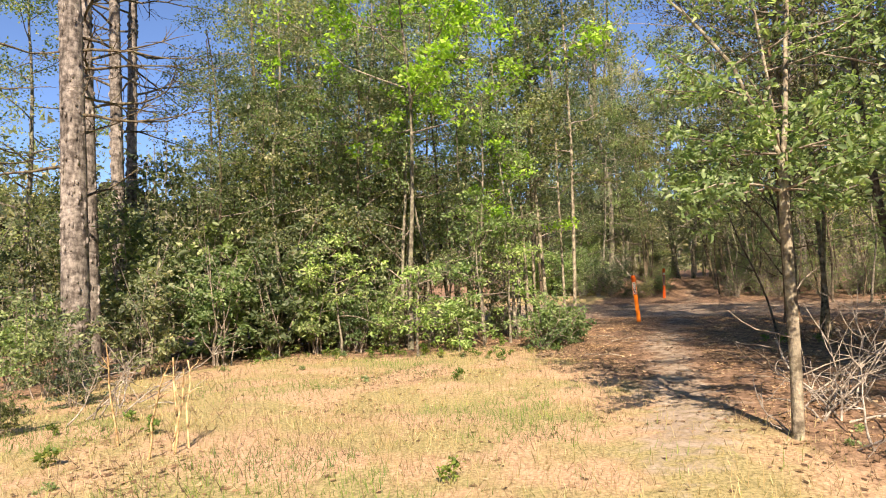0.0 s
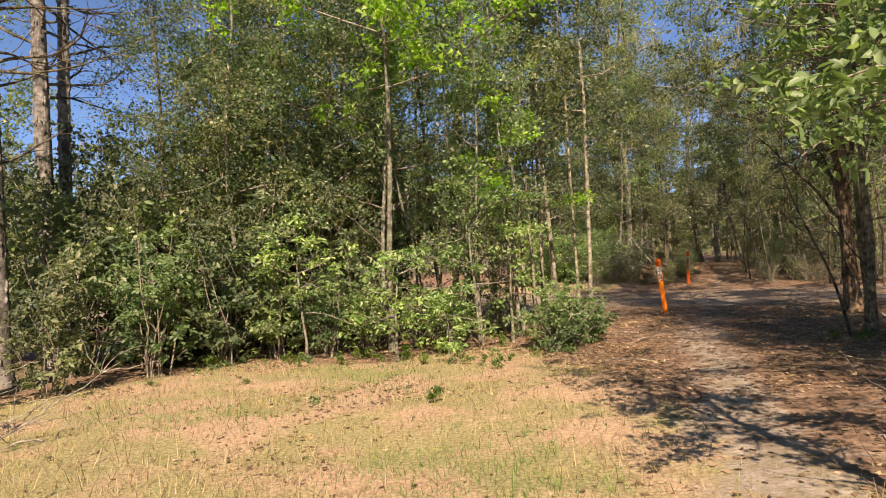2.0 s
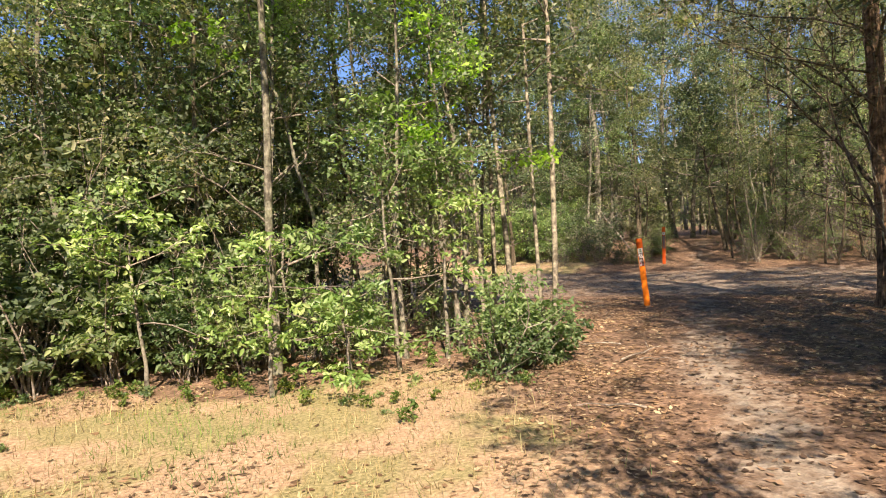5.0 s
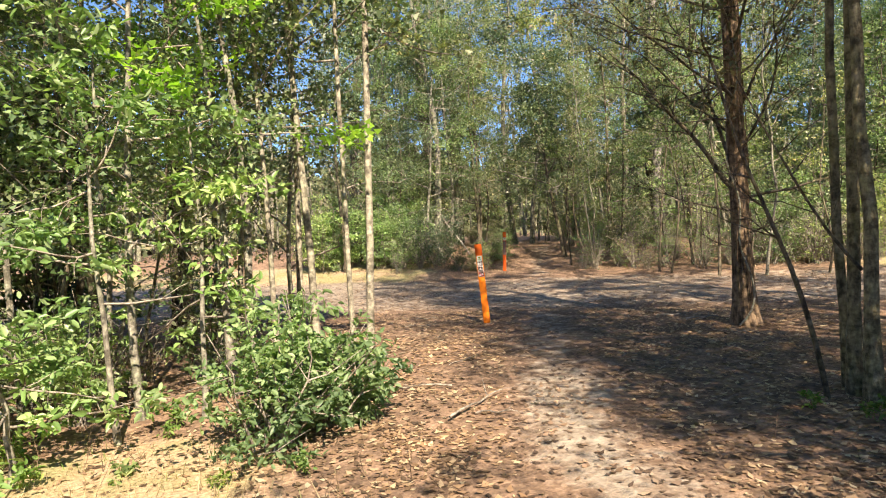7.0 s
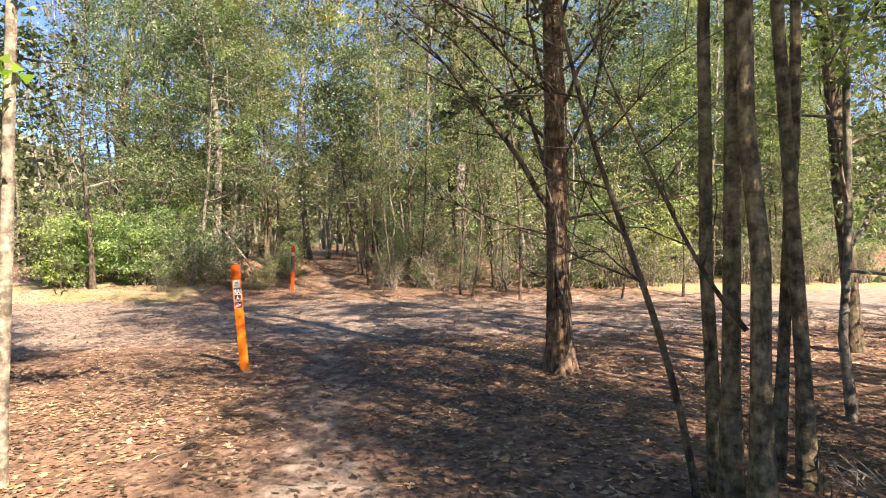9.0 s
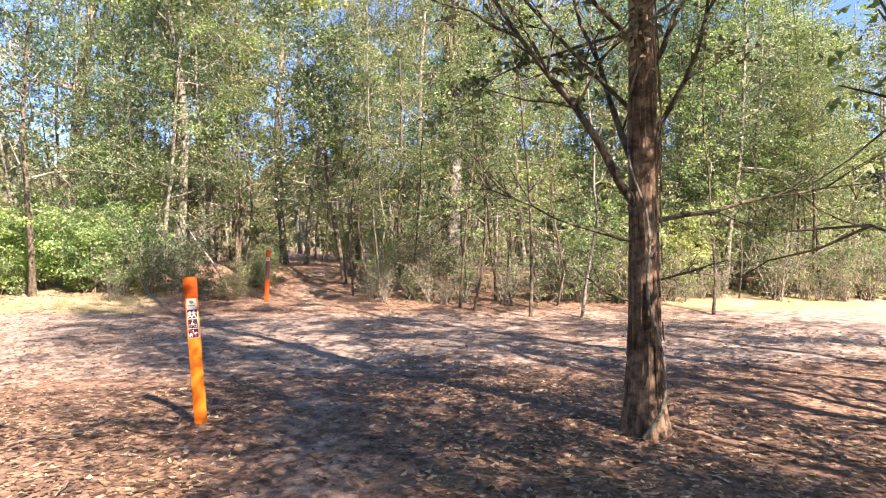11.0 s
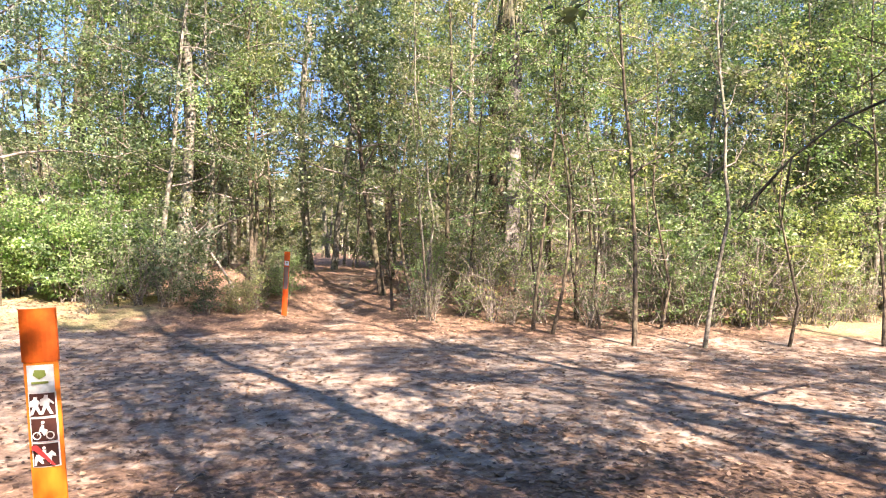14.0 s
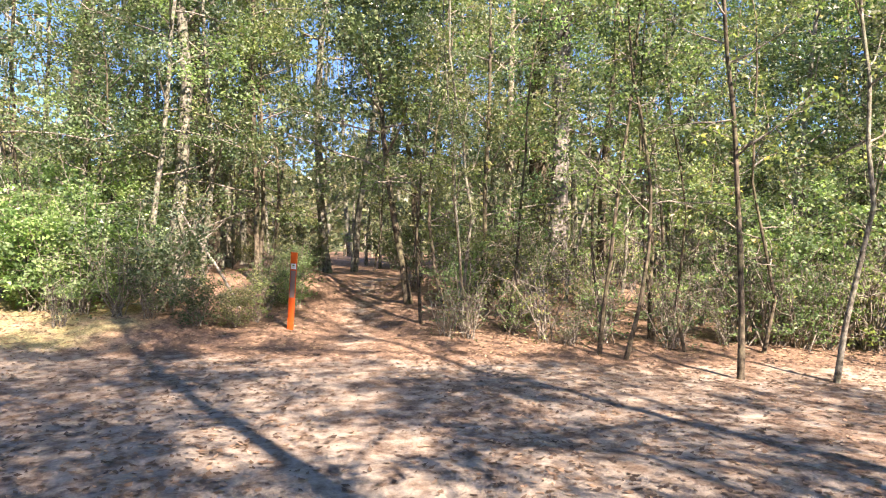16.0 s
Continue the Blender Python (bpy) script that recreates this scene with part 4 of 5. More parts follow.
for x, y, k, s in ((6.9, 9.2, 1, .5), (8.4, 10.4, 2, .5), (10.2, 11.2, 0, .5), (6.2, 7.6, 3, .45), (5.2, 6.4, 1, .35), (11.9, 10.6, 2, .8), (13.6, 12.0, 1, .7), (8.2, 8.2, 0, .8), (16, 12.4, 2, .7), (18, 12.5, 0, .9)):
    tagged(put(bushes[k], x, y, rnd.uniform(0, 360), s), group=G_RT)

# far side of the road
for x, y, k, s, lx in ((12.11, 21.75, 0, 1.0, -4), (12.0, 22.1, 1, .9, -2), (12.5, 20.38, 1, 1.1, 1), (13.36, 19.79, 3, 1.0, 3), (12.9, 22.9, 0, .9, 0), (13.1, 21.6, 2, .9, 2), (14.6, 19.2, 2, 1, -2), (11.3, 24.4, 3, .9, -3), (10.9, 25.0, 1, .9, 4), (11.5, 25.2, 0, 1.1, -4), (15.8, 18.4, 0, 1, 0), (13.9, 21.0, 2, 1.1, 0)):
    put(poles[k], x, y, rnd.uniform(0, 360), s, (0, lx))


def across(u, v):
    """A place u along the road and v beyond its far edge."""
    s_ = 25.2 - 0.07 * u + v
    return 0.866 * u + 0.5 * s_, -0.5 * u + 0.866 * s_


for _ in range(40):
    x, y = across(rnd.uniform(-11, 12), 0.6 + 8 * rnd.random() ** 1.3)
    if seg_dist(x, y, TRAIL) > 1.0:
        put(poles[rnd.randrange(4)], x, y, rnd.uniform(0, 360), rnd.uniform(0.5, 1.15), (rnd.gauss(0, 4), rnd.gauss(0, 4)))
for _ in range(38):
    u = rnd.uniform(-11, 13)
    x, y = across(u, rnd.uniform(1.4, 8))
    if seg_dist(x, y, TRAIL) > 1.2:
        tagged(put(under[rnd.randrange(4)], x, y, rnd.uniform(0, 360), rnd.uniform(0.7, 1.15)), group=G_FW)
for _ in range(46):
    u = rnd.uniform(-11, 13)
    x, y = across(u, rnd.uniform(0.9, 9) + (1.2 if u > -3 else 0))
    if seg_dist(x, y, TRAIL) > 1.8 and math.hypot(x - 8.6, y - 25.9) > 1.6:
        put(bushes[rnd.randrange(4)], x, y, rnd.uniform(0, 360), rnd.uniform(0.35, 0.75))
for u, v, k, s in ((-8.5, 1.2, 3, .9), (-9.6, 1.6, 3, 1.1), (-10.8, 1.4, 3, .9), (-7.4, 1.6, 0, 1.0), (-6.5, 0.9, 1, .5), (-6.0, 1.1, 0, .45), (-5.3, 2.6, 3, .5), (-12, 1.8, 1, 1.1), (7.2, 1.5, 3, .8), (8.6, 1.4, 0, .8), (10.4, 1.6, 3, .9)):
    x, y = across(u, v)
    put(bushes[k], x, y, rnd.uniform(0, 360), s)


def open_sky(x, y):
    """The gap in the canopy above the far trail, where only low growth stands."""
    return y > 27 and abs((x - 3.6) * 0.932 - (y - 11) * 0.363) < 1.8


for k in range(30):
    u, v = rnd.uniform(-13, 16), rnd.uniform(4.5, 14)
    x, y = across(u, v)
    if seg_dist(x, y, TRAIL) > 2.0 and not open_sky(x, y):
        put(tall[rnd.randrange(4)], x, y, rnd.uniform(0, 360), rnd.uniform(0.75, 1.15))
for k in range(165):
    u = rnd.uniform(-11, 11) if k < 65 else rnd.uniform(-2.5, 9)
    x, y = across(u, 0.25 + 6 * rnd.random() ** 1.6)
    if seg_dist(x, y, TRAIL) > 0.8 and math.hypot(x - 8.9, y - 25.4) > 0.7:
        put(brush[rnd.randrange(3)], x, y, rnd.uniform(0, 360), rnd.uniform(0.4, 1.15))
for x, y, k, s in ((14.2, 33.6, 0, .9), (16.0, 34.6, 1, 1.0), (15.0, 36.4, 2, 1.0), (12.8, 34.4, 3, .9), (17.6, 36.0, 0, 1.0), (18.6, 33.6, 2, .8), (11.6, 35.6, 1, .9), (20.4, 36.5, 3, 1.0), (14.0, 38.6, 0, 1.1), (20, 33.4, 1, .8), (22, 35, 0, 1.0)):
    put(tall[k], x, y, rnd.uniform(0, 360), s * (0.5 if open_sky(x, y) else 1.0))
for x, y, k, s in ((14.6, 32.8, 1, .8), (16.2, 33.2, 3, 1.0), (17.8, 33.4, 1, 1.0), (15.4, 35, 2, 1.2)):
    put(bushes[k], x, y, rnd.uniform(0, 360), s)
for x, y, k, s in ((-4.2, 15.6, 1, .75), (-3.2, 16.2, 0, .8), (-4.4, 18.6, 2, 1.0), (-3.0, 19.6, 1, .95), (-1.4, 19.0, 0, .9), (0.4, 18.4, 1, .8), (-10.5, 15.6, 2, .85), (-2, 21, 3, 1.0), (-3.4, 17.2, 2, .95), (-1.0, 17.4, 0, .85), (0.7, 17.0, 1, .7), (-12, 13, 0, .8), (-12.5, 9.5, 1, .8), (-13.5, 17.5, 3, .7)):
    tagged(put(tall[k], x, y, rnd.uniform(0, 360), s), group=G_TH)
for x, y, k, s in ((-9.6, 9.6, 0, 1.1), (-10.6, 7.8, 1, 1.1), (-9.0, 11.4, 2, 1.0), (-11.5, 11, 0, 1.2)):
    put(bushes[k], x, y, rnd.uniform(0, 360), s)
for x, y, h, w, mat, sd in ((5.6, 28.3, 2.2, 1.5, LEAF_BRIGHT, 78), (6.3, 28.7, 2.6, 1.6, LEAF_BRIGHT, 79), (6.7, 30.0, 3.6, 1.8, LEAF_FRESH, 80), (4.7, 29.6, 2.6, 1.6, LEAF_BRIGHT, 81), (3.7, 29.2, 3.0, 1.7, LEAF_BRIGHT, 82), (5.7, 30.6, 2.8, 1.6, LEAF_FRESH, 83), (15.9, 21.4, 3.0, 1.8, LEAF_PALE, 84), (17.4, 20.2, 2.6, 1.7, LEAF_PALE, 85), (6.9, 29.4, 2.2, 1.5, LEAF_PALE, 86)):
    make_shrub("bright_bush", "tall sunlit bush with fresh light-green leaves beyond the road", sd, h, w, 14, 6500, 0.085, mat, G_FW, (x, y, land(x, y)), 0.0)
for x, y, h, lx, sd, n in ((11.3, 26.2, 6.2, -0.13, 87, 15000), (12.3, 27.6, 7.0, -0.10, 88, 11000)):
    make_tree("holly_tree", "dense dark evergreen tree arching over the far trail mouth", sd, h, 0.07, 0.36, 2.0, 22, n, 0.085, LEAF_HOLLY, BARK_DARK, group="dark evergreens by the far trail mouth", at=(x, y, land(x, y)), lean=(lx, 0), sigma=0.22, bend=0.1)
for u, v, h, w, mat, sd in ((-9.6, 3.0, 9.5, 2.4, LEAF_PALE, 501), (-7.4, 3.4, 8.5, 2.2, LEAF_FRESH, 502), (-11.4, 4.2, 10.0, 2.6, LEAF_FRESH, 505), (6.4, 2.6, 7.5, 2.0, LEAF_FRESH, 506), (8.6, 3.2, 8.0, 2.3, LEAF_PALE, 507), (3.8, 3.6, 8.5, 2.0, LEAF_HOLLY, 508), (1.8, 4.4, 9.0, 2.2, LEAF_FRESH, 509)):
    x, y = across(u, v)
    make_tree("sunlit_tree" if mat is not LEAF_HOLLY else "dark_evergreen", "leafy young tree at the far side of the sand road" if mat is not LEAF_HOLLY else "dense dark evergreen tree behind the young trees", sd, h, 0.06, 0.14, w, 22, 11500, 0.078, mat, BARK_GREY, group=G_FW, at=(x, y, land(x, y)), sigma=0.27)
make_tree("dark_evergreen", "shaded dark-leaved tree with a high dense crown beyond the road", 510, 8.4, 0.07, 0.3, 2.4, 22, 12000, 0.08, LEAF_HOLLY, BARK_DARK, group=G_FW, at=(4.4, 28.4, land(4.4, 28.4)), sigma=0.26)
pine(6, 15.1, 26.5, 17, 0.2, (0.0, 0), 0.3)
for x, y, r, sd in ((9.0, 30.6, 0.13, 91), (11.6, 31.2, 0.12, 92), (12.5, 31.6, 0.09, 93), (7.7, 28.6, 0.14, 94)):
    make_tree("forest_tree", "grey-barked forest tree near the far trail with a high crown", sd, 12, r, 0.42, 2.8, 16, 6500, 0.13, LEAF_AUTUMN if sd % 2 else LEAF_OLIVE, BARK_GREY, group=G_FW, at=(x, y, land(x, y)), sigma=0.35, bend=0.14, sides=10)
def hanging_moss(root, seed, count, lo, hi, reach):
    """Grey veils of moss that hang from the limbs."""
    rng = np.random.default_rng(seed)
    a, r = rng.uniform(0, 6.28, count), reach * rng.uniform(0.15, 1, count) ** 0.7
    c = np.stack([r * np.cos(a), r * np.sin(a), rng.uniform(lo, hi, count)], 1)
    c = np.repeat(c, 26, axis=0) + rng.normal(0, 1, (count * 26, 3)) * (0.16, 0.16, 0.12)
    drop = rng.uniform(0.25, 0.9, (len(c), 1)) * (0.04, 0.04, -1)
    side = rng.normal(0, 1, (len(c), 3)) * (0.022, 0.022, 0)
    v = np.stack([c - side, c + side, c + drop + rng.normal(0, 0.04, (len(c), 3))], 1).reshape(-1, 3)
    tagged(part_mesh("hanging_moss", mesh_of("hanging_moss", v, np.arange(len(v)).reshape(-1, 3), MOSS), root, "grey veils of hanging moss"), kind="stuff")


for k, (x, y) in enumerate(((9.6, 34.5), (10.6, 36), (6.0, 37), (17, 29))):
    oak = make_tree("oak_tree", "old oak with a thick forked grey trunk and thin yellowing crown", 70 + k, 16, 0.3, 0.3, 5.5, 16, 3600, 0.2, LEAF_AUTUMN if k % 2 else LEAF_OLIVE, BARK_DARK, group="old oaks beyond the road", at=(x, y, land(x, y)), rise=0.75, sigma=0.5, sides=12, bend=0.12)
    hanging_moss(oak, 700 + k, 60, 6.0, 11.5, 4.0)
for p_ in PROTO:
    for o_ in (*p_.children_recursive, p_):
        bpy.data.objects.remove(o_)


# ---- woods all round, too far to tell one tree from the next ----
def far_woods():
    rng = np.random.default_rng(77)
    wood = Wood()
    cx, cy = 4.0, 11.0
    tops, pl = [], []
    for _ in range(560):
        a, r = rng.uniform(0, 2 * math.pi), rng.uniform(27, 58)
        x, y = cx + r * math.cos(a), cy + r * math.sin(a)
        if seg_dist(x, y, TRAIL) < 1.5 or (abs(along(x, y) - 21.5) < 4 and rng.uniform() < 0.8):
            continue
        z, h = land(x, y), rng.uniform(7, 13)
        line = wander(rng, (x, y, z - 0.1), (0, 0, 1), h, 6, 0.05)
        wood.tube(line, np.linspace(rng.uniform(0.06, 0.16), 0.02, 6), 5)
        k = 110
        p = np.stack([rng.normal(x, 1.5, k), rng.normal(y, 1.5, k), z + h * rng.beta(1.5, 1.2, k) + 0.2], 1)
        pl.append(p)
    tagged(new("far_woods_trunks", wood.mesh("far_woods_trunks", BARK_GREY)), "distant grey tree trunks deep in the woods", "woods", kind="stuff")
    a, r = rng.uniform(0, 2 * math.pi, 34000), rng.uniform(40, 60, 34000)
    pl.append(np.stack([cx + r * np.cos(a), cy + r * np.sin(a), 0.2 + 12 * rng.beta(1.0, 1.8, 34000)], 1))
    places = np.concatenate(pl)
    tagged(new("far_woods_foliage", leaf_mesh("far_woods_foliage", rng, places, 0.46, LEAF_OLIVE, width=0.75)), "distant olive-green foliage deep in the woods", "woods", kind="stuff")


far_woods()
BACK, nt_, b_ = material("distant_woods", 0.95)
leafy_ = noise_of(nt_, 1.3, 8, (1, 1, 0.8), True, 0.75)
stems_ = noise_of(nt_, 1.0, 4, (1.6, 1.6, 0.12))
col_ = ramp(nt_, leafy_, [(0.34, (0.03, 0.032, 0.018)), (0.5, (0.11, 0.115, 0.058)), (0.66, (0.24, 0.235, 0.13))])
nt_.links.new(mix(nt_, ramp(nt_, stems_, [(0.56, (0, 0, 0)), (0.64, (0.6, 0.6, 0.6))]), col_, (0.16, 0.135, 0.11)), b_.inputs["Base Color"])
bump(nt_, b_, leafy_, 1.0, 0.6)


def backdrop():
    """The edge of the distant woods, all round, beyond what can be told apart."""
    n, rows = 720, 26
    verts = []
    for j in range(rows):
        for i in range(n):
            a = 2 * math.pi * i / n
            c, s_ = math.cos(a), math.sin(a)
            top = 11 + 3.0 * noise.noise((c * 9, s_ * 9, 1)) + 2.2 * noise.noise((c * 40, s_ * 40, 2)) + 1.2 * noise.noise((c * 110, s_ * 110, 3))
            z = -1 + (top + 1) * j / (rows - 1)
            r = 66 + 3.5 * noise.noise((c * 30, s_ * 30, z * 0.5)) + 1.6 * noise.noise((c * 90, s_ * 90, z * 1.3))
            verts.append((4 + r * c, 11 + r * s_, z))
    q4 = [(j * n + i, j * n + (i + 1) % n, (j + 1) * n + (i + 1) % n, (j + 1) * n + i) for j in range(rows - 1) for i in range(n)]
    tagged(new("backdrop", mesh_of("backdrop", verts, q4, BACK)), "distant edge of the surrounding woods", "woods", kind="structure")


backdrop()


# ---- dead stalks, brush and sticks ----
def dead_brush(x, y, seed, count, size, turn=0.0, label="tangle of bare grey dead branches at the clearing's edge", mat=DEADWOOD):
    rng = np.random.default_rng(seed)
    root = tagged(new("dead_brush"), label, "dead branches", "dead brush")
    for k in range(count):
        a = turn + rng.normal(0, 0.8)
        wood = Wood()
        line = wander(rng, (rng.normal(0, 0.15), rng.normal(0, 0.15), 0), (math.cos(a), math.sin(a), rng.uniform(0.1, 0.9)), size * rng.uniform(0.6, 1.1), 8, 0.18)
        wood.tube(line, np.linspace(0.011, 0.003, 8), 5)
        for _ in range(9):
            j = rng.integers(2, 7)
            tw = wander(rng, line[j], line[j] - line[j - 1] + rng.normal(0, 0.12, 3), size * rng.uniform(0.15, 0.4), 5, 0.22)
            wood.tube(tw, np.linspace(0.006, 0.002, 5), 4)
        tagged(part_mesh("branchwork", wood.mesh("branchwork", mat), root), kind="stuff")
    root.location = (x, y, land(x, y))


dead_brush(3.15, 5.3, 11, 9, 1.4, 0.5)
dead_brush(3.6, 6.0, 12, 8, 1.5, 0.6)
dead_brush(3.1, 4.6, 13, 6, 0.9, 0.3)
dead_brush(6.7, 10.3, 16, 5, 0.8, 0.4, "tangle of thin dead twigs beside the clump of trunks", TWIG)
dead_brush(-3.9, 7.0, 14, 5, 1.0, 0.6)
dead_brush(-3.8, 7.9, 15, 4, 1.4, 1.2)


def stalk(x, y, seed, lines):
    rng = np.random.default_rng(seed)
    root = tagged(new("dead_stalk"), "tall dry straw-coloured weed stalks standing in grass", "dead stalk", "dead stalks")
    for dx, dy, h, lx in lines:
        w = Wood()
        line = wander(rng, (dx, dy, -0.03), (lx, 0, 1), h, 9, 0.09)
        w.tube(line, np.linspace(0.012, 0.006, 9), 5)
        for _ in range(2):
            j = rng.integers(5, 8)
            w.tube(wander(rng, line[j], line[j] - line[j - 1] + rng.normal(0, 0.05, 3), 0.14, 4, 0.3), np.linspace(0.006, 0.003, 4), 4)
        part_mesh("stem", w.mesh("stem", STRAW), root)
    root.location = (x, y, land(x, y))


stalk(-2.5, 5.3, 3, ((0, 0, 0.95, 0.15), (0.1, 0.25, 0.75, 0.02), (0.22, 0.3, 0.8, -0.1), (0.18, 0.1, 0.85, 0.05)))
stalk(-3.0, 5.8, 4, ((0, 0, 1.0, -0.04),))


def fallen_stick(x, y, seed, ln, r, turn, mat=DEADWOOD):
    rng = np.random.default_rng(seed)
    w = Wood()
    line = wander(rng, (-ln / 2, 0, r * 0.8 + 0.01), (1, 0, 0.03), ln, 7, 0.08)
    line[:, 2] = r * 0.8 + 0.012 + 0.02 * np.abs(np.sin(np.arange(7)))
    w.tube(line, np.linspace(r, r * 0.4, 7), 6)
    w.tube(wander(rng, line[4], (0.6, 0.6, 0.2), ln * 0.3, 4, 0.1), np.linspace(r * 0.5, r * 0.2, 4), 5)
    ob = tagged(new("fallen_stick", w.mesh("fallen_stick", mat)), "bleached fallen stick lying on leaf litter", "stick", "fallen sticks")
    ob.matrix_basis = pose(x, y, land(x, y), 0, 0, turn)


fallen_stick(7.5, 14.6, 1, 0.5, 0.016, -10)
fallen_stick(7.35, 15.1, 2, 0.4, 0.014, -40)
srn = random.Random(9)
for k in range(26):
    x, y = srn.uniform(2.4, 9), srn.uniform(9.5, 19)
    if seg_dist(x, y, TRAIL) > 0.5:
        fallen_stick(x, y, 20 + k, srn.uniform(0.25, 0.9), srn.uniform(0.005, 0.011), srn.uniform(0, 360), TWIG)


def dead_limb():
    rng = np.random.default_rng(8)
    a, c = np.array((8.55, 27.3, land(8.55, 27.3) - 0.03)), np.array((7.62, 28.45, 2.5))
    w = Wood()
    line = np.array([a + (c - a) * u + np.array((0, 0, 0.06 * math.sin(u * 6))) for u in np.linspace(0, 1, 9)])
    w.tube(line, np.linspace(0.03, 0.014, 9), 7)
    for j in (3, 5, 6):
        w.tube(wander(rng, line[j], (0.6, -0.4, 0.6), 0.6, 5, 0.15), np.linspace(0.012, 0.004, 5), 5)
    tagged(new("dead_limb", w.mesh("dead_limb", DEADWOOD)), "pale dead limb leaning against a forest tree", "dead limb")


dead_limb()


# ---- weeds, grass and fallen leaves ----
def weed(seed, h, n, mat):
    rng = np.random.default_rng(seed)
    root = tagged(new("weed"), "small leafy green weed growing in the clearing's dry grass", "weed", "weeds")
    w, pl = Wood(), []
    for k in range(5):
        a = rng.uniform(0, 6.28)
        line = wander(rng, (0, 0, -0.01), (0.5 * math.cos(a), 0.5 * math.sin(a), 1), h * rng.uniform(0.5, 1.1), 5, 0.15)
        w.tube(line, np.linspace(0.004, 0.002, 5), 3)
        pl.append(spread(rng, line, n // 5, 0.05, 0.1))
    p = np.concatenate(pl)
    p[:, 2] = np.maximum(p[:, 2], 0.01)
    tagged(part_mesh("stemwork", w.mesh("stemwork", GRASS_GREEN), root), kind="stuff")
    part_mesh("foliage", leaf_mesh("foliage", rng, p, 0.065, mat, fine=True), root)
    root.location = (0, -40, 0)
    return root


weeds = [weed(1, 0.28, 90, GRASS_GREEN), weed(2, 0.2, 70, LEAF_FRESH), weed(3, 0.35, 110, GRASS_GREEN)]
wrn = random.Random(12)
spots = [(0.7, 10.5), (0.5, 10.8), (0.9, 10.2), (0.75, 10.9), (0.3, 11.0), (-0.1, 11.1), (0.6, 11.2), (0.9, 11.6), (1.1, 10.9), (-0.4, 11.8), (-1.2, 12.2), (-2.0, 12.1), (-2.6, 12.0), (-3.4, 11.4), (-3.7, 10.6), (-3.3, 5.2), (-2.9, 6.2), (-3.4, 6.8), (-2.9, 4.6), (2.9, 4.6), (3.2, 5.0), (3.0, 4.2), (0.1, 12.1), (2.0, 11.2), (1.5, 11.2), (5.6, 10.5), (5.5, 10.9), (6.1, 10.4)]
spots += [(wrn.uniform(-4, 2), wrn.uniform(3, 12)) for _ in range(5)] + [(wrn.uniform(-4, 1.2), wrn.uniform(11.6, 12.6)) for _ in range(26)]
for x, y in spots:
    put(weeds[wrn.randrange(3)], x, y, wrn.uniform(0, 360), wrn.uniform(0.35, 0.8))
for p_ in weeds:
    for o_ in (*p_.children_recursive, p_):
        bpy.data.objects.remove(o_)


def grass():
    rng = np.random.default_rng(41)
    pts = []
    while len(pts) < 40000:
        x, y = rng.uniform(-6, 4), rng.uniform(1.4, 12.6)
        patch = 0.5 + 0.5 * noise.noise((x * 0.7, y * 0.7, 2))
        wear = 1 - 0.85 * smooth(1.3, 0.3, seg_dist(x, y, TRAIL) + 0.3 * patch) * smooth(2.5, 5.5, y)
        if rng.uniform() < clearing(x, y) * wear * (0.25 + 0.75 * patch) * (1.0 if y < 7 else 0.6):
            pts.append((x, y, land(x, y) - 0.005))
    p = np.array(pts)
    n = len(p)
    h = rng.gamma(3.0, 0.015, n)[:, None] + 0.015
    yaw = rng.uniform(0, 6.28, n)
    out = np.stack([np.cos(yaw), np.sin(yaw), np.zeros(n)], 1)
    side = np.stack([-np.sin(yaw), np.cos(yaw), np.zeros(n)], 1) * rng.uniform(0.0015, 0.0035, (n, 1))
    tip = p + out * h * rng.uniform(0.1, 1.3, (n, 1)) + np.array([0, 0, 1.0]) * h
    v = np.stack([p - side, p + side, tip + side * 0.3, tip - side * 0.3], 1).reshape(-1, 3)
    green = np.array([noise.noise((a * 0.55, c * 0.55, 21)) + 0.5 * noise.noise((a * 2.3, c * 2.3, 4)) for a, c, _ in pts]) > 0.17
    v = v.reshape(-1, 4, 3)
    for name, keep, mat, label in (("dry_grass", ~green, GRASS_DRY, "short dry straw-coloured grass in the clearing"), ("green_grass", green, GRASS_GREEN, "patches of short yellow-green grass in the clearing")):
        k = int(keep.sum())
        tagged(new(name, mesh_of(name, v[keep], np.arange(4 * k).reshape(k, 4), mat)), label, "grass", kind="stuff")


grass()


def dead_weeds():
    """Brown stems of last year's weeds, in loose patches."""
    rng = np.random.default_rng(47)
    w = Wood()
    for px, py, n, r in ((-1.9, 4.4, 60, 0.5), (-1.3, 3.5, 45, 0.4), (-2.7, 3.6, 50, 0.5), (-2.6, 6.4, 40, 0.5), (-0.9, 5.4, 25, 0.4), (3.0, 4.1, 60, 0.4), (3.2, 5.4, 50, 0.4), (-3.6, 8.6, 40, 0.5), (2.4, 10.9, 25, 0.4), (6.2, 10.2, 70, 0.5), (6.9, 10.9, 50, 0.5), (0.6, 12.3, 30, 0.5), (-1.6, 12.1, 40, 0.6)):
        for _ in range(n):
            x, y = rng.normal(px, r), rng.normal(py, r)
            h = rng.uniform(0.08, 0.34)
            w.tube(wander(rng, (x, y, land(x, y) - 0.01), (rng.normal(0, 0.5), rng.normal(0, 0.5), 1), h, 4, 0.2), np.linspace(0.0028, 0.001, 4), 3)
    tagged(new("dead_weeds", w.mesh("dead_weeds", BARK_CEDAR)), "brown dried weed stems standing in loose patches", "dead weeds", kind="stuff")


dead_weeds()


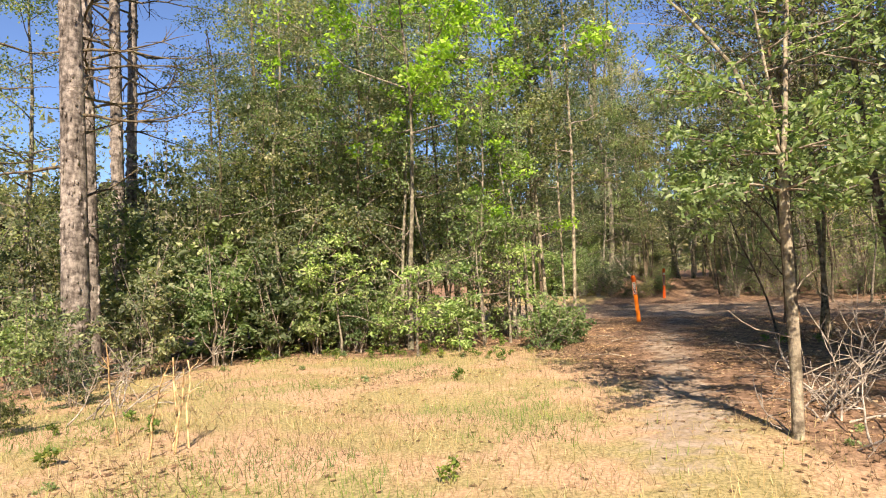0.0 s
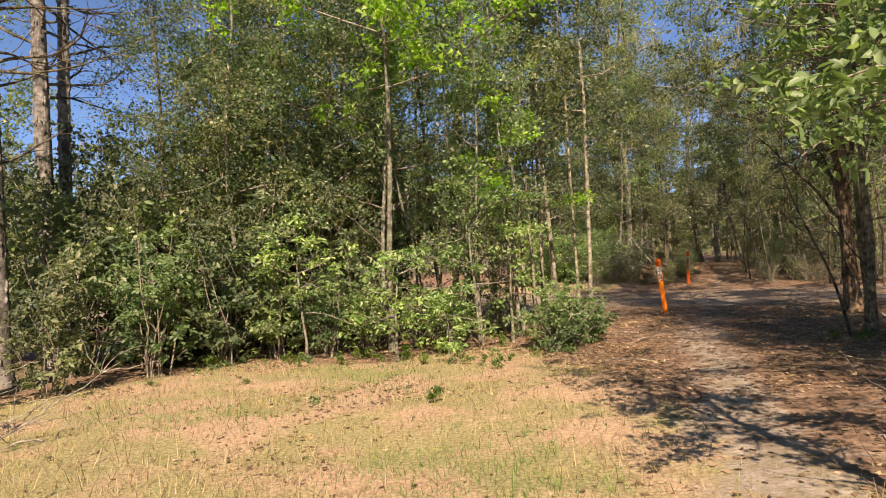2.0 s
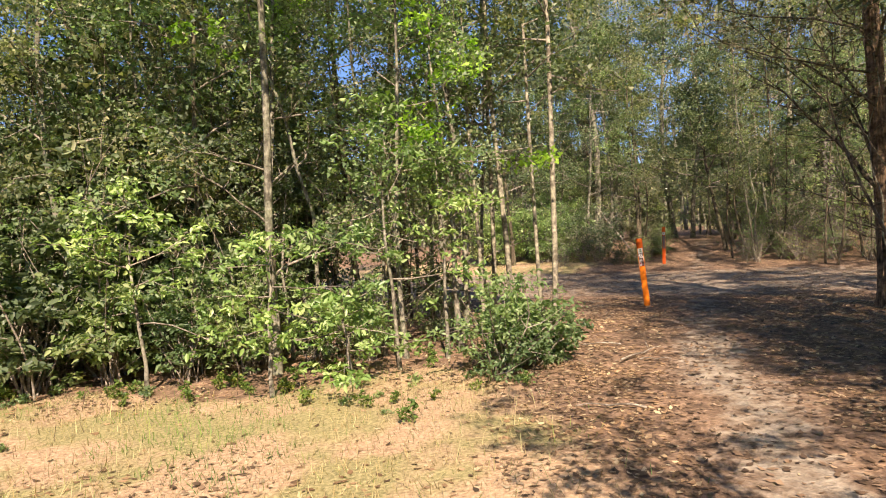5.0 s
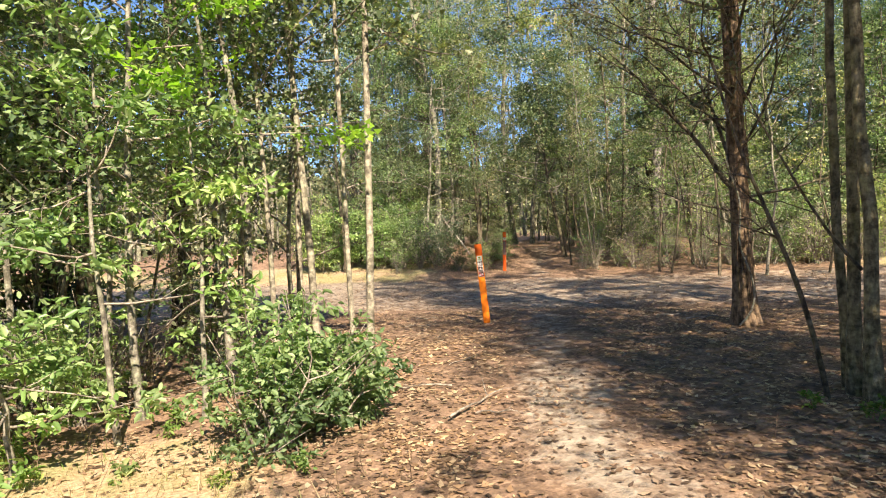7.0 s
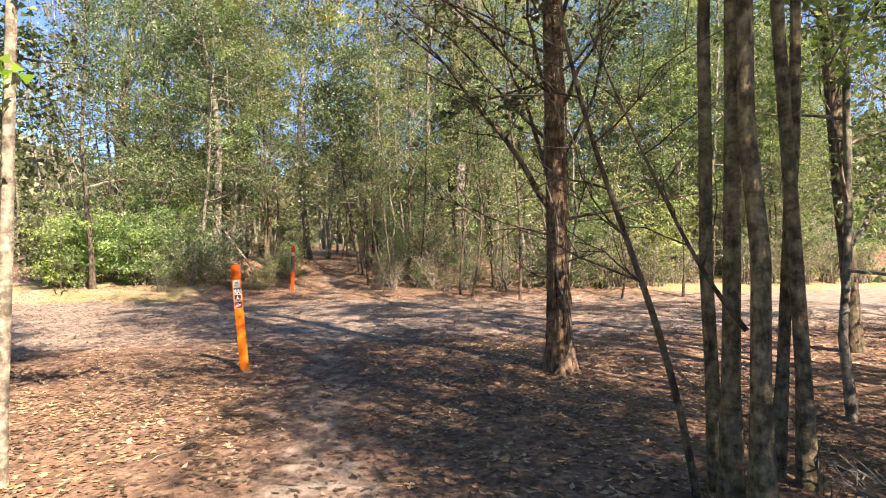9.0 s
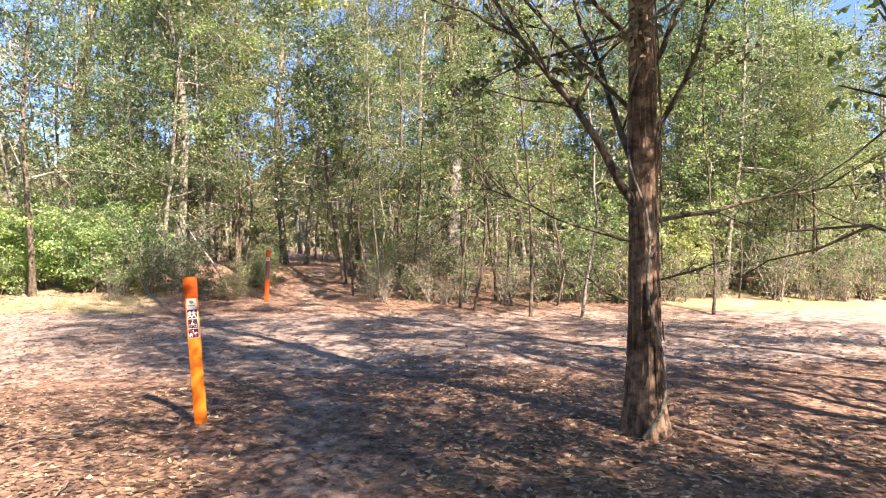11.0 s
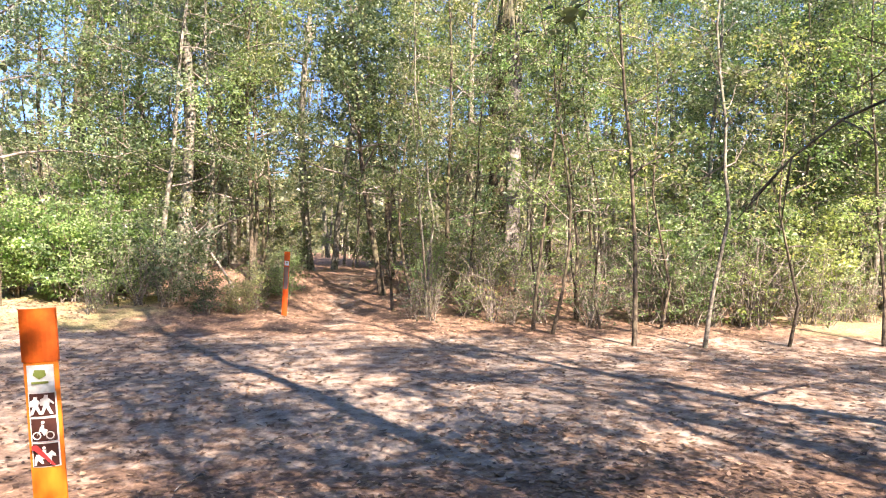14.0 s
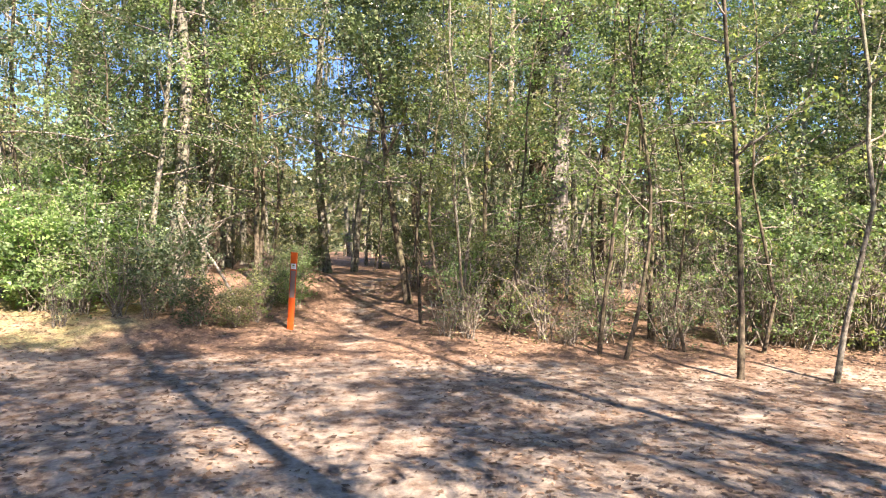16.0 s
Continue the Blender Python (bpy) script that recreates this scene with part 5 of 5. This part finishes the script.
def litter():
    rng = np.random.default_rng(43)
    pts = []
    while len(pts) < 80000:
        x, y = rng.uniform(-5, 15), rng.uniform(3, 29)
        s, e = along(x, y), far_edge(x, y)
        if s > e + 4:
            continue
        patch = 0.5 + 0.5 * noise.noise((x * 0.9, y * 0.9, 8))
        d = seg_dist(x, y, TRAIL)
        k = (0.35 + 0.65 * patch) * (0.35 + 0.65 * smooth(0.1, 1.2, d))
        bare = 0.92 - 0.62 * smooth(0.52, 0.72, 0.5 + 0.5 * noise.noise((x * 0.6, y * 0.6, 31)))
        k *= 1 - bare * clearing(x, y) * smooth(12.0, 10.8, y)
        if 18.5 < s < e - 0.5:
            k *= 0.95
        if rng.uniform() < k:
            pts.append((x, y, land(x, y) + 0.006))
    while len(pts) < 102000:
        x, y = rng.uniform(1.5, 9), rng.uniform(8, 18)
        patch = 0.5 + 0.5 * noise.noise((x * 1.3, y * 1.3, 18))
        if rng.uniform() < patch ** 2 * (0.25 + 0.75 * smooth(0.2, 0.9, seg_dist(x, y, TRAIL))) * (1 - 0.8 * clearing(x, y)):
            pts.append((x, y, land(x, y) + 0.008))
    p = np.array(pts)
    n = len(p)
    yaw = rng.uniform(0, 6.28, n)
    tilt = rng.normal(0, 0.14, n)
    way = np.stack([np.cos(yaw) * np.cos(tilt), np.sin(yaw) * np.cos(tilt), np.sin(tilt)], 1)
    side = np.stack([-np.sin(yaw), np.cos(yaw), rng.normal(0, 0.15, n)], 1)
    ln = rng.uniform(0.028, 0.08, (n, 1))
    w = ln * rng.uniform(0.18, 0.34, (n, 1))
    lift = np.array([0, 0, 1.0]) * ln * rng.uniform(0.0, 0.14, (n, 1))
    a, c = p - way * ln / 2, p + way * ln / 2
    v = np.stack([a + lift, p + side * w, c + lift, p - side * w], 1).reshape(-1, 3)
    v = v.reshape(-1, 4, 3)
    worn = np.array([18.2 < along(x, y) < far_edge(x, y) - 0.3 or seg_dist(x, y, TRAIL) < 0.5 for x, y, _ in pts])
    for name, keep, mat, label in (("leaf_litter", ~worn, LITTER, "curled brown and tan fallen leaves on the forest floor"), ("trodden_leaf_litter", worn, LITTER_GREY, "weathered grey-brown leaves trodden into the sandy road")):
        k = int(keep.sum())
        tagged(new(name, mesh_of(name, v[keep], np.arange(4 * k).reshape(k, 4), mat)), label, "fallen leaves", kind="stuff")


litter()
